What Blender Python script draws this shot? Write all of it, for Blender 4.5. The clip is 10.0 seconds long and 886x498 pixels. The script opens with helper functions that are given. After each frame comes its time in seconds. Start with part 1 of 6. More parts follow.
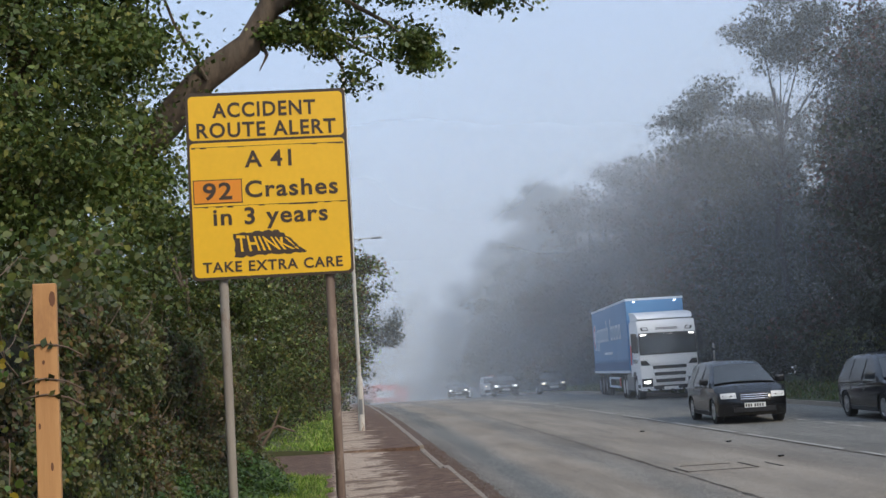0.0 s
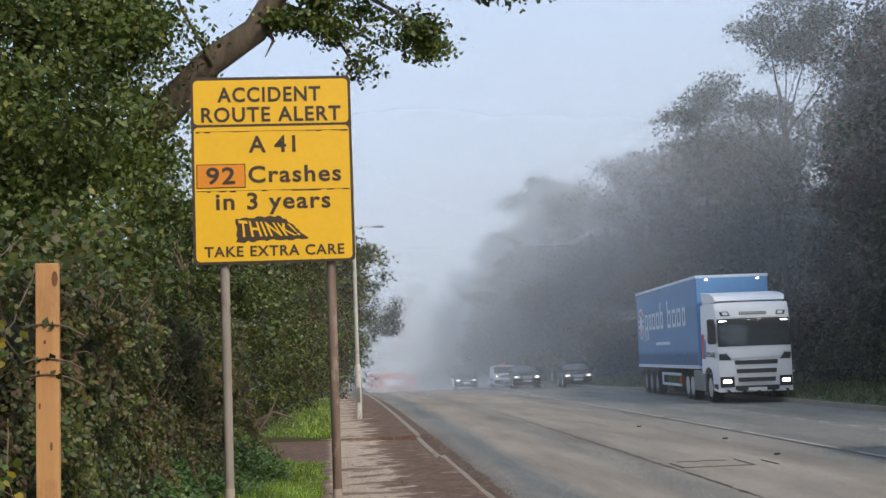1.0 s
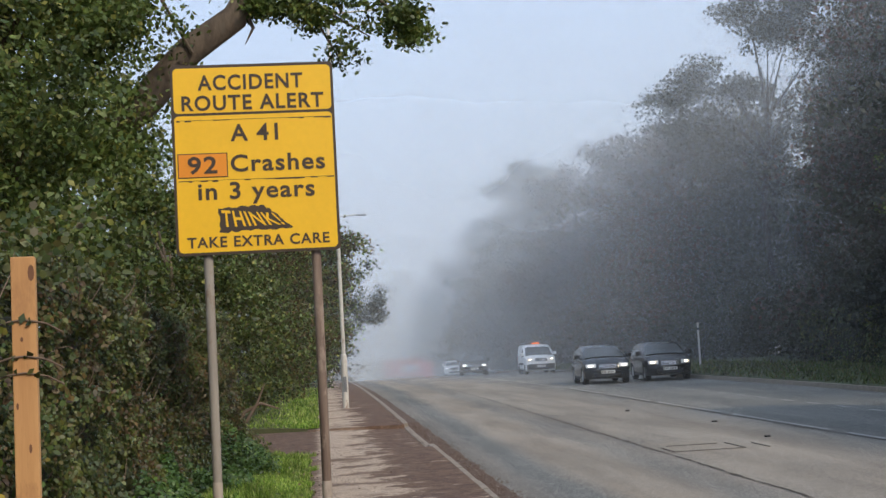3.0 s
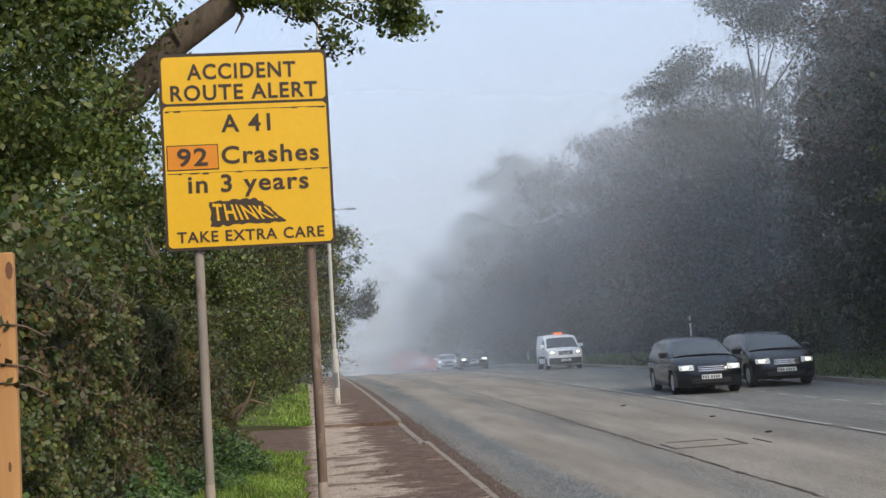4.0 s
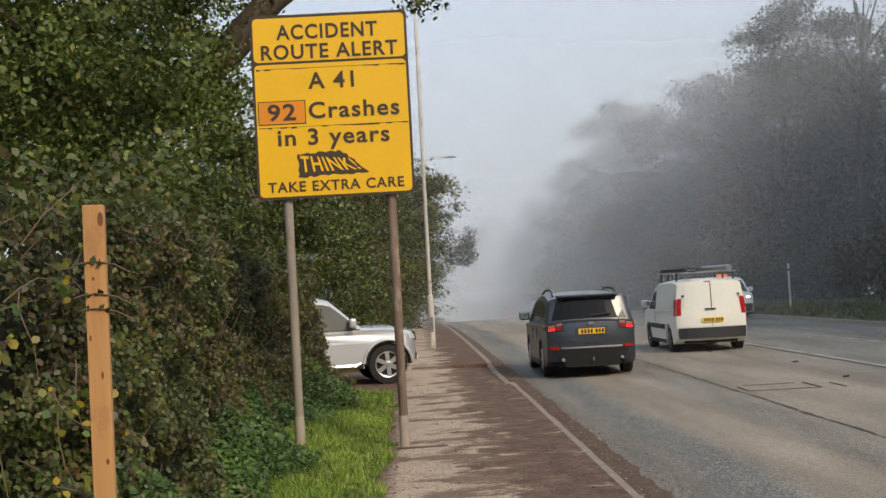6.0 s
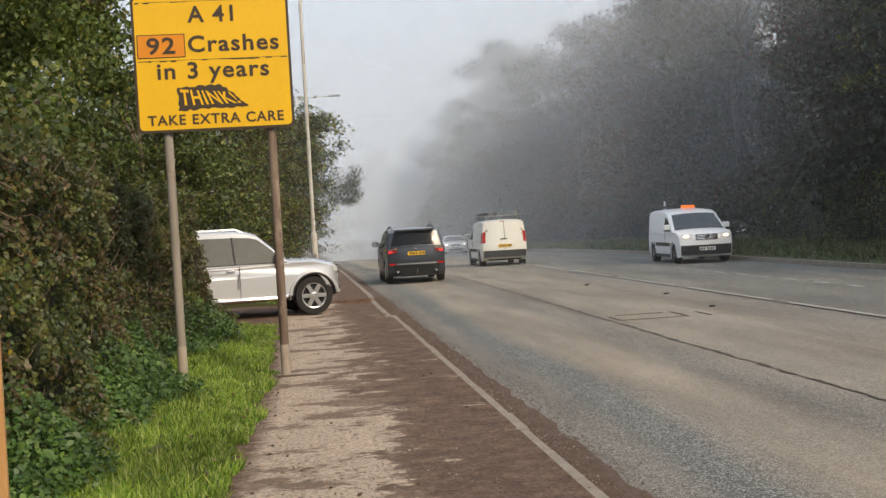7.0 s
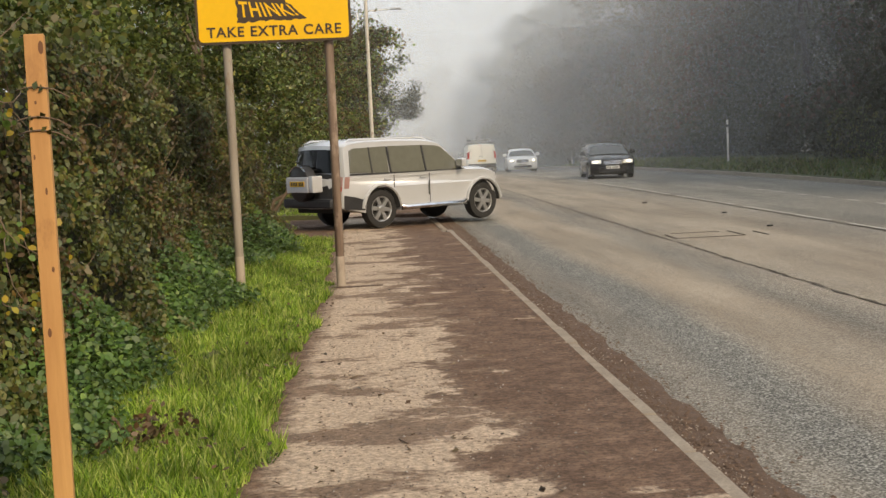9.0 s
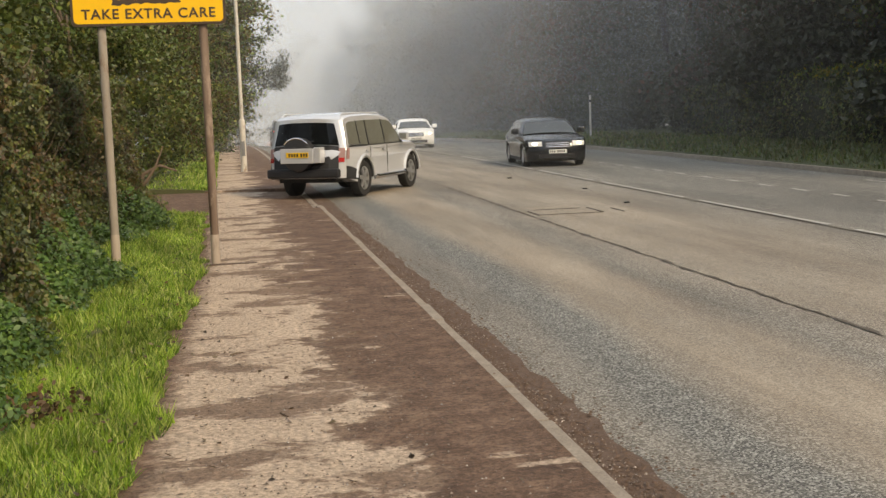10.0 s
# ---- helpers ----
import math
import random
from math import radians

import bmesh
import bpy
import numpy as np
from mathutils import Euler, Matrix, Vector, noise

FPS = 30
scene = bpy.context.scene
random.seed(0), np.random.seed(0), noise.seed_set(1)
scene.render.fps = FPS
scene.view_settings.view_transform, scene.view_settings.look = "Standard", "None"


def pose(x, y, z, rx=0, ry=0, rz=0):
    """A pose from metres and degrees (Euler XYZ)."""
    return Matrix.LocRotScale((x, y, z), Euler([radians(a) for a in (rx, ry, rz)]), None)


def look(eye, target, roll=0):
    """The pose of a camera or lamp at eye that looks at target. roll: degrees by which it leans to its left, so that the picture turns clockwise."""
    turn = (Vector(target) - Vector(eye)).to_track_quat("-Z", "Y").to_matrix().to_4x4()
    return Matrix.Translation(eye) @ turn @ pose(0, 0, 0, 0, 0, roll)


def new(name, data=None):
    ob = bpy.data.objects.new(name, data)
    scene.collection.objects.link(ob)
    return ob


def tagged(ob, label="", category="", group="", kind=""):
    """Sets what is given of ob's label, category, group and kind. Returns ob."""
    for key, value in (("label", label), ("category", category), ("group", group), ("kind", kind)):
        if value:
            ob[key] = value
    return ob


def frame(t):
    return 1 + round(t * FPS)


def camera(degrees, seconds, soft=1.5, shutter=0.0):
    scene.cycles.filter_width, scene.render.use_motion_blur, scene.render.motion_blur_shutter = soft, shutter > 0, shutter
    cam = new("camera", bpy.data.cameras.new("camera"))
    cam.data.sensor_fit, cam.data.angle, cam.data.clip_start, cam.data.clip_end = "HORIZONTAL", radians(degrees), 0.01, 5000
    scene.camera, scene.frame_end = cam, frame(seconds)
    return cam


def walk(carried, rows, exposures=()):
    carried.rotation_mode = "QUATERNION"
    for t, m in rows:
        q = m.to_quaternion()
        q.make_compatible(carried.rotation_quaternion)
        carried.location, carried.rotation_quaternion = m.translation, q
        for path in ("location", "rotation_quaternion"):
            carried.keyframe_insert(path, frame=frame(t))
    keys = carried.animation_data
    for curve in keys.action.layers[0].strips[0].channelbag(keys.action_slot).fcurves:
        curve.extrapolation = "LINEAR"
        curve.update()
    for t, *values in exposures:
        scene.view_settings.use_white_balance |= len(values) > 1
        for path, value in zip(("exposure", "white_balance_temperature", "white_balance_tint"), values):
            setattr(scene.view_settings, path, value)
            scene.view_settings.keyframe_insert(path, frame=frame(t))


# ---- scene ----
cam = camera(38.5, 10.0, soft=1.45)
PATH = [
    (0, (0.147, 0.138, 1.951), (0.330, 2.122, 2.131), -3.50),
    (0.5, (0.131, 0.161, 1.948), (0.309, 2.147, 2.108), -2.10),
    (1, (0.137, 0.143, 1.948), (0.318, 2.128, 2.113), -2.10),
    (1.5, (0.135, 0.178, 1.951), (0.323, 2.162, 2.120), -2.30),
    (2, (0.138, 0.182, 1.951), (0.325, 2.167, 2.105), -2.60),
    (2.5, (0.140, 0.187, 1.951), (0.335, 2.172, 2.098), -2.80),
    (4, (0.046, 0.776, 1.996), (0.271, 2.759, 2.129), -3.40),
    (4.5, (0.047, 0.790, 1.998), (0.277, 2.774, 2.118), -3.00),
    (5, (0.052, 0.761, 1.996), (0.258, 2.749, 2.086), -2.50),
    (6.5, (0.413, -0.444, 1.880), (0.427, 1.556, 1.910), -3.50),
    (7, (0.378, -0.493, 1.833), (0.607, 1.493, 1.789), -3.30),
    (7.5, (0.325, -0.761, 1.913), (0.671, 1.203, 1.763), -2.50),
    (8, (0.342, -0.976, 1.940), (0.639, 0.991, 1.728), -2.40),
    (8.5, (0.391, -0.829, 1.925), (0.563, 1.154, 1.727), -2.40),
    (9, (0.433, -0.594, 1.815), (0.561, 1.395, 1.644), -2.60),
    (9.5, (0.346, -0.988, 1.963), (0.591, 0.987, 1.763), -3.00),
    (10, (0.337, -1.225, 1.993), (0.669, 0.734, 1.765), -2.00),
]
EXPOSURES = [(0, 0.0, 6250, 10), (1, 0.15, 6500, 10), (2.5, 0.12, 6450, 10), (4, 0.20, 6500, 10), (5, 0.24, 6700, 10), (6.5, 0.05, 7400, 10), (7, 0.26, 7500, 10), (7.5, 0.32, 7800, 10), (10, 0.40, 8350, 10)]
walk(cam, [(t, look(e, a, r)) for t, e, a, r in PATH], EXPOSURES)

# ---- world and sun: a misty autumn morning ----
SUN_EL, SUN_AZ = 36, 148          # height and bearing of the veiled sun, degrees
world = bpy.data.worlds.new("world")
scene.world = world
world.use_nodes = True
wt = world.node_tree
back = wt.nodes["Background"]
sky = wt.nodes.new("ShaderNodeTexSky")
sky.sky_type = "NISHITA"
sky.sun_disc = False
sky.sun_elevation, sky.sun_rotation = radians(SUN_EL), radians(SUN_AZ)
sky.air_density, sky.dust_density = 1.0, 3.0
veil = wt.nodes.new("ShaderNodeMix")
veil.data_type = "RGBA"
veil.inputs[0].default_value = 0.72
veil.inputs[7].default_value = (4.7, 6.0, 8.3, 1)
wt.links.new(sky.outputs[0], veil.inputs[6])
wt.links.new(veil.outputs[2], back.inputs[0])
back.inputs[1].default_value = 0.13
sun = new("sun", bpy.data.lights.new("sun", "SUN"))
sun.data.energy, sun.data.angle, sun.data.color = 1.95, radians(9), (1, 0.9, 0.74)
_a, _e = radians(SUN_AZ), radians(SUN_EL)
sun.matrix_world = look((60 * math.sin(_a) * math.cos(_e), 60 * math.cos(_a) * math.cos(_e), 60 * math.sin(_e)), (0, 0, 0))


# ---- materials ----
class Nodes:
    """A material with short ways to add nodes."""

    def __init__(self, name, rough=0.6, metal=0.0):
        self.m = bpy.data.materials.new(name)
        self.m.use_nodes = True
        self.t = self.m.node_tree
        self.b = self.t.nodes["Principled BSDF"]
        self.b.inputs["Roughness"].default_value = rough
        self.b.inputs["Metallic"].default_value = metal
        self.co = self.add("ShaderNodeTexCoord").outputs["Object"]

    def add(self, kind, **props):
        n = self.t.nodes.new(kind)
        for k, v in props.items():
            setattr(n, k, v)
        return n

    def put(self, value, socket):
        if isinstance(value, bpy.types.NodeSocket):
            self.t.links.new(value, socket)
        elif isinstance(value, (tuple, list)) and len(value) == 3 and socket.type == "RGBA":
            socket.default_value = (*value, 1)
        else:
            socket.default_value = value

    def noise(self, scale, detail=4, rough=0.55, stretch=None, co=None):
        n = self.add("ShaderNodeTexNoise")
        src = co or self.co
        if stretch:
            mp = self.add("ShaderNodeMapping")
            mp.inputs["Scale"].default_value = stretch
            self.put(src, mp.inputs[0])
            src = mp.outputs[0]
        self.put(src, n.inputs["Vector"])
        n.inputs["Scale"].default_value = scale
        n.inputs["Detail"].default_value = detail
        n.inputs["Roughness"].default_value = rough
        return n.outputs["Fac"]

    def ramp(self, fac, *stops):
        n = self.add("ShaderNodeValToRGB")
        el = n.color_ramp.elements
        while len(el) < len(stops):
            el.new(0.5)
        for e, (p, c) in zip(el, stops):
            e.position = p
            e.color = (*c, 1) if isinstance(c, tuple) else (c, c, c, 1)
        self.put(fac, n.inputs[0])
        return n.outputs[0]

    def mix(self, fac, a, b, mode="MIX"):
        n = self.add("ShaderNodeMix", data_type="RGBA", blend_type=mode)
        self.put(fac, n.inputs[0])
        self.put(a, n.inputs[6])
        self.put(b, n.inputs[7])
        return n.outputs[2]

    def math(self, op, a, b=0.0):
        n = self.add("ShaderNodeMath", operation=op)
        self.put(a, n.inputs[0])
        self.put(b, n.inputs[1])
        return n.outputs[0]

    def axis(self, i):
        n = self.add("ShaderNodeSeparateXYZ")
        self.put(self.co, n.inputs[0])
        return n.outputs[i]

    def color(self, c):
        self.put(c, self.b.inputs["Base Color"])
        return self

    def bump(self, h, strength=0.3, distance=0.01):
        n = self.add("ShaderNodeBump")
        n.inputs["Strength"].default_value = strength
        n.inputs["Distance"].default_value = distance
        self.put(h, n.inputs["Height"])
        self.put(n.outputs[0], self.b.inputs["Normal"])
        return self

    def rough(self, v):
        self.put(v, self.b.inputs["Roughness"])
        return self


def plain(name, c, rough=0.5, metal=0.0, dirt=0.12, scale=6):
    """Paint, rubber or plastic with faint dirt at two scales."""
    n = Nodes(name, rough, metal)
    f = n.mix(0.5, n.noise(scale), n.noise(scale * 9))
    n.color(n.ramp(f, (0.3, tuple(v * (1 - dirt) for v in c)), (0.7, tuple(min(1, v * (1 + dirt)) for v in c))))
    return n.m


def glow(name, c, power):
    n = Nodes(name, 0.3)
    n.color(c)
    n.put(c, n.b.inputs["Emission Color"])
    n.b.inputs["Emission Strength"].default_value = power
    return n.m


def paint(name, c, rough=0.25, coat=0.6, metal=0.0, grime=(0.25, 0.2, 0.15)):
    """Car paint with a film of road dirt that thickens in blotches."""
    n = Nodes(name, rough, metal)
    dirt = n.ramp(n.mix(0.5, n.noise(2.5, 6), n.noise(30, 3)), (0.45, 0.0), (0.8, 0.35))
    n.color(n.mix(dirt, c, grime))
    n.b.inputs["Coat Weight"].default_value = coat
    n.b.inputs["Coat Roughness"].default_value = 0.2
    return n.m


def leafy(name, *cols, through_light=0.25, rough=0.5, play=(0.34, 1.55)):
    """Leaves whose colour differs from leaf to leaf and from clump to clump, depth shading painted in."""
    n = Nodes(name, rough)
    g = n.add("ShaderNodeNewGeometry").outputs["Random Per Island"]
    k = len(cols)
    c = n.ramp(g, *[(i / (k - 1), c) for i, c in enumerate(cols)])
    # clump noise darkens and brightens the colour, as painted shading for depth
    shade = n.ramp(n.mix(0.5, n.noise(0.9, 3), n.noise(3.5, 3)), (0.36, play[0]), (0.64, play[1]))
    c = n.mix(1.0, c, shade, "MULTIPLY")
    n.color(c)
    tr = n.add("ShaderNodeBsdfTranslucent")
    n.put(c, tr.inputs[0])
    ms = n.add("ShaderNodeMixShader")
    ms.inputs[0].default_value = through_light
    n.t.links.new(n.b.outputs[0], ms.inputs[1])
    n.t.links.new(tr.outputs[0], ms.inputs[2])
    n.t.links.new(ms.outputs[0], n.t.nodes["Material Output"].inputs[0])
    return n.m


def asphalt():
    n = Nodes("asphalt", 0.85)
    x, y = n.axis(0), n.axis(1)
    grain = n.noise(85, 5, 0.75)
    chips = n.add("ShaderNodeTexVoronoi")
    n.put(n.co, chips.inputs["Vector"])
    chips.inputs["Scale"].default_value = 80
    speck = n.mix(0.5, grain, chips.outputs["Color"])
    base = n.ramp(speck, (0.30, (0.045, 0.044, 0.040)), (0.48, (0.114, 0.110, 0.096)), (0.70, (0.32, 0.31, 0.275)))
    # bands of pale dust between the wheel tracks
    wob = n.math("MULTIPLY", n.math("SUBTRACT", n.noise(0.35, 4, 0.6, (1, 0.35, 1)), 0.5), 0.9)
    xx = n.math("ADD", x, wob)
    u = n.math("DIVIDE", n.math("SUBTRACT", xx, 1.6), 14.0)
    dust = n.ramp(u, (0.0, 0.0), (0.05, 0.25), (0.085, 0.35), (0.105, 0.02), (0.125, 0.04), (0.155, 0.95), (0.205, 0.9), (0.235, 0.3), (0.26, 0.45), (0.30, 0.8), (0.40, 0.8), (0.46, 0.5), (0.52, 0.3), (0.60, 0.12), (1.0, 0.1))
    dust = n.math("MULTIPLY", dust, n.ramp(n.mix(0.45, n.noise(1.3, 6, 0.65, (1, 0.3, 1)), n.noise(30, 4, 0.7)), (0.28, 0.5), (0.58, 1.0)))
    c = n.mix(dust, base, n.ramp(n.noise(0.8, 4, 0.6, (1, 0.3, 1)), (0.35, (0.315, 0.248, 0.18)), (0.65, (0.36, 0.295, 0.222))))
    stain = n.ramp(n.noise(0.5, 5, 0.6, (2.0, 0.25, 1)), (0.35, 0.72), (0.6, 1.05))
    c = n.mix(1.0, c, n.ramp(speck, (0.3, 0.70), (0.7, 1.32)), "MULTIPLY")
    n.color(n.mix(1.0, c, stain, "MULTIPLY"))
    n.bump(n.mix(0.5, grain, chips.outputs["Distance"]), 0.6, 0.008)
    return n.m


def path_soil():
    """A tarmac footway half covered with trodden brown soil."""
    n = Nodes("dusty_footway", 0.92)
    x = n.axis(0)
    grain = n.noise(70, 5, 0.75)
    streak = n.noise(1.5, 7, 0.62, (1.0, 1.0, 1))
    fine = n.noise(7, 7, 0.74, (0.8, 1.3, 1))
    side = n.math("MULTIPLY", n.math("SUBTRACT", x, 0.98), 0.25)
    m = n.math("ADD", n.math("ADD", n.math("MULTIPLY", streak, 0.8), n.math("MULTIPLY", fine, 0.25)), side)
    cover = n.ramp(m, (0.495, 0.0), (0.53, 0.85), (0.60, 1.0))
    south = n.math("MULTIPLY", n.math("MINIMUM", n.math("MAXIMUM", n.math("SUBTRACT", 14.0, n.axis(1)), 0.0), 12.0), 0.022)
    edge = n.ramp(n.math("ADD", n.math("ADD", x, south), n.math("MULTIPLY", n.math("SUBTRACT", fine, 0.5), 0.5)), (0.0, 1.0), (0.16, 0.0))
    bands = n.ramp(n.math("ADD", n.noise(1.0, 6, 0.6, (0.6, 1.15, 1), None), n.math("MULTIPLY", n.math("SUBTRACT", fine, 0.5), 0.22)), (0.54, 0.0), (0.58, 0.8))
    cover = n.math("MAXIMUM", cover, bands)
    bare = n.ramp(n.math("ADD", n.noise(2.2, 6, 0.6, (0.6, 1.3, 1)), n.math("MULTIPLY", n.math("SUBTRACT", fine, 0.5), 0.25)), (0.63, 0.0), (0.67, 0.75))
    cover = n.math("MAXIMUM", n.math("MULTIPLY", cover, n.math("SUBTRACT", 1.0, bare)), edge)
    pale = n.ramp(n.mix(0.5, grain, n.noise(4, 5, 0.6)), (0.3, (0.36, 0.265, 0.19)), (0.7, (0.62, 0.475, 0.35)))
    soil = n.ramp(n.mix(0.55, grain, n.noise(5, 6, 0.65)), (0.32, (0.055, 0.028, 0.017)), (0.52, (0.15, 0.087, 0.055)), (0.72, (0.30, 0.19, 0.13)))
    crumb = n.ramp(n.noise(26, 5, 0.8), (0.36, 0.5), (0.5, 1.0), (0.66, 1.5))
    n.color(n.mix(1.0, n.mix(cover, pale, soil), crumb, "MULTIPLY"))
    n.bump(n.mix(0.5, grain, fine), 0.9, 0.02)
    return n.m


def soil_mat(name, a, b):
    n = Nodes(name, 0.95)
    g = n.mix(0.5, n.noise(6, 6, 0.7), n.noise(60, 4, 0.7))
    n.color(n.ramp(g, (0.3, a), (0.7, b)))
    n.bump(g, 0.7, 0.02)
    return n.m


def weathered(name, a, b, spots, rough=0.7, stretch=(1, 1, 0.12)):
    """Posts with long streaks and flaked patches."""
    n = Nodes(name, rough)
    g = n.noise(9, 6, 0.65, stretch)
    c = n.ramp(g, (0.3, a), (0.7, b))
    flake = n.ramp(n.noise(5, 6, 0.7, (1, 1, 0.35)), (0.55, 0.0), (0.63, 1.0))
    n.color(n.mix(flake, c, spots))
    n.bump(n.noise(40, 5, 0.7, stretch), 0.35, 0.004)
    return n.m


M = {}
M["asphalt"] = asphalt()
M["footway"] = path_soil()
M["gutter"] = soil_mat("gutter_dirt", (0.06, 0.036, 0.024), (0.18, 0.115, 0.08))
M["earth"] = soil_mat("earth", (0.05, 0.04, 0.025), (0.13, 0.10, 0.06))
M["turf"] = soil_mat("turf", (0.045, 0.05, 0.018), (0.11, 0.11, 0.045))
M["rough_turf"] = soil_mat("rough_turf", (0.03, 0.04, 0.014), (0.08, 0.09, 0.03))
M["rough_grass"] = leafy("rough_grass", (0.045, 0.075, 0.017), (0.08, 0.115, 0.023), (0.125, 0.135, 0.04), (0.13, 0.11, 0.05), through_light=0.25)
M["kerb"] = soil_mat("kerb_concrete", (0.17, 0.135, 0.105), (0.40, 0.335, 0.265))
M["joint"] = soil_mat("joint_tar", (0.05, 0.042, 0.034), (0.15, 0.12, 0.092))
M["seam"] = soil_mat("patch_seam", (0.09, 0.08, 0.065), (0.20, 0.165, 0.13))
M["line"] = soil_mat("worn_white_line", (0.20, 0.18, 0.15), (0.62, 0.59, 0.53))
M["yellow"] = plain("sign_yellow", (0.88, 0.49, 0.012), 0.38, dirt=0.05, scale=2)
M["orange"] = plain("sign_orange", (0.80, 0.27, 0.012), 0.4, dirt=0.05)
M["ink"] = plain("sign_brown_black", (0.055, 0.032, 0.016), 0.5)
M["backing"] = plain("grey_metal", (0.24, 0.24, 0.24), 0.45, 0.7)
M["post"] = weathered("brown_painted_post", (0.11, 0.068, 0.048), (0.25, 0.175, 0.125), (0.30, 0.22, 0.165))
M["post_grey"] = weathered("grey_painted_post", (0.24, 0.20, 0.16), (0.36, 0.31, 0.25), (0.22, 0.15, 0.10))
M["collar"] = weathered("pale_post_foot", (0.34, 0.27, 0.21), (0.46, 0.38, 0.30), (0.3, 0.24, 0.19))
M["timber"] = weathered("fresh_timber", (0.46, 0.22, 0.075), (0.66, 0.36, 0.14), (0.40, 0.19, 0.07), 0.65, (1, 1, 0.08))
M["knot"] = plain("timber_knot", (0.16, 0.065, 0.028), 0.7)
M["lamp"] = weathered("pale_lamp_paint", (0.50, 0.46, 0.40), (0.66, 0.62, 0.55), (0.30, 0.20, 0.13), 0.55, (1, 1, 0.2))
M["bark"] = weathered("bark", (0.07, 0.05, 0.035), (0.17, 0.125, 0.085), (0.11, 0.085, 0.06), 0.9, (1, 1, 0.25))
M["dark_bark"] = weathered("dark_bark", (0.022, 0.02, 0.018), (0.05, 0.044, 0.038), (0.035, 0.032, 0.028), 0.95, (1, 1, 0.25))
M["twig"] = plain("dead_twig", (0.16, 0.11, 0.075), 0.9)
# near-black core colour: the shade between the hedge leaves, put into colour
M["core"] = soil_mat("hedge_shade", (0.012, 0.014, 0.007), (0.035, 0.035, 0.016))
M["oak"] = leafy("oak_leaf", (0.048, 0.082, 0.018), (0.095, 0.138, 0.029), (0.145, 0.19, 0.042), (0.075, 0.112, 0.025), (0.26, 0.245, 0.05))
M["hedge"] = leafy("hedge_leaf", (0.035, 0.06, 0.012), (0.06, 0.09, 0.018), (0.075, 0.075, 0.02), (0.14, 0.165, 0.034), (0.10, 0.068, 0.022), (0.048, 0.08, 0.015), (0.11, 0.10, 0.028))
M["brown_leaf"] = leafy("browning_leaf", (0.065, 0.038, 0.016), (0.115, 0.066, 0.023), (0.06, 0.055, 0.016), (0.17, 0.105, 0.03))
M["vine"] = leafy("vine_leaf", (0.06, 0.12, 0.02), (0.10, 0.16, 0.03), (0.13, 0.17, 0.03), (0.42, 0.28, 0.02), (0.08, 0.13, 0.025), (0.20, 0.21, 0.03), rough=0.4)
M["nettle"] = leafy("nettle_leaf", (0.04, 0.085, 0.017), (0.07, 0.135, 0.024), (0.05, 0.10, 0.02), (0.13, 0.20, 0.036), play=(0.4, 1.6))
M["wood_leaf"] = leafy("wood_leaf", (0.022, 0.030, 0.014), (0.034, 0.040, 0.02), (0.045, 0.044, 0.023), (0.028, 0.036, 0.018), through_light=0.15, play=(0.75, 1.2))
M["russet"] = leafy("russet_leaf", (0.085, 0.036, 0.026), (0.06, 0.034, 0.024), (0.045, 0.034, 0.02), (0.11, 0.048, 0.032), through_light=0.12, play=(0.75, 1.2))
M["grass"] = leafy("grass_blade", (0.09, 0.17, 0.02), (0.20, 0.32, 0.035), (0.33, 0.47, 0.065), (0.52, 0.53, 0.18), (0.14, 0.25, 0.03), (0.07, 0.14, 0.02), through_light=0.42, play=(0.6, 1.5))
M["litter"] = leafy("fallen_leaf", (0.09, 0.05, 0.025), (0.16, 0.09, 0.04), (0.05, 0.035, 0.02), (0.28, 0.20, 0.10))
M["pebble"] = leafy("pebble", (0.09, 0.07, 0.055), (0.28, 0.23, 0.19), (0.16, 0.11, 0.08), (0.5, 0.45, 0.4), through_light=0.0, rough=0.9)
# vehicles
M["tyre"] = plain("tyre_rubber", (0.022, 0.021, 0.02), 0.85)
M["alloy"] = plain("alloy", (0.55, 0.55, 0.55), 0.3, 0.8)
M["dark_alloy"] = plain("dark_alloy", (0.12, 0.12, 0.13), 0.35, 0.8)
M["trim"] = plain("black_plastic", (0.022, 0.022, 0.024), 0.55)
M["under"] = plain("underbody", (0.012, 0.012, 0.012), 0.9)
M["glass"] = plain("tinted_glass", (0.006, 0.007, 0.008), 0.13, dirt=0.2)
# pale base colour stands in for sky reflected in the side windows
M["pale_glass"] = plain("sky_sheen_glass", (0.14, 0.14, 0.115), 0.06, dirt=0.12)
M["glass"].node_tree.nodes["Principled BSDF"].inputs["Specular IOR Level"].default_value = 0.22
M["chrome"] = plain("chrome", (0.75, 0.75, 0.76), 0.15, 1.0)
M["silver"] = paint("silver_paint", (0.66, 0.665, 0.675), 0.26, 0.7, 0.35, (0.54, 0.53, 0.50))
M["white"] = paint("white_paint", (0.86, 0.86, 0.85), 0.3, 0.4, 0.0, (0.62, 0.60, 0.56))
M["cream"] = paint("grubby_white_paint", (0.83, 0.81, 0.73), 0.35, 0.3, 0.0, (0.6, 0.55, 0.46))
M["graphite"] = paint("graphite_paint", (0.050, 0.058, 0.074), 0.32, 0.45, 0.35, (0.05, 0.05, 0.052))
M["black"] = paint("black_paint", (0.005, 0.0055, 0.007), 0.22, 0.3, 0.0, (0.016, 0.015, 0.014))
M["navy"] = paint("dark_blue_paint", (0.006, 0.009, 0.014), 0.22, 0.3, 0.0, (0.016, 0.015, 0.014))
M["red_paint"] = paint("red_paint", (0.60, 0.035, 0.025), 0.4, 0.3)
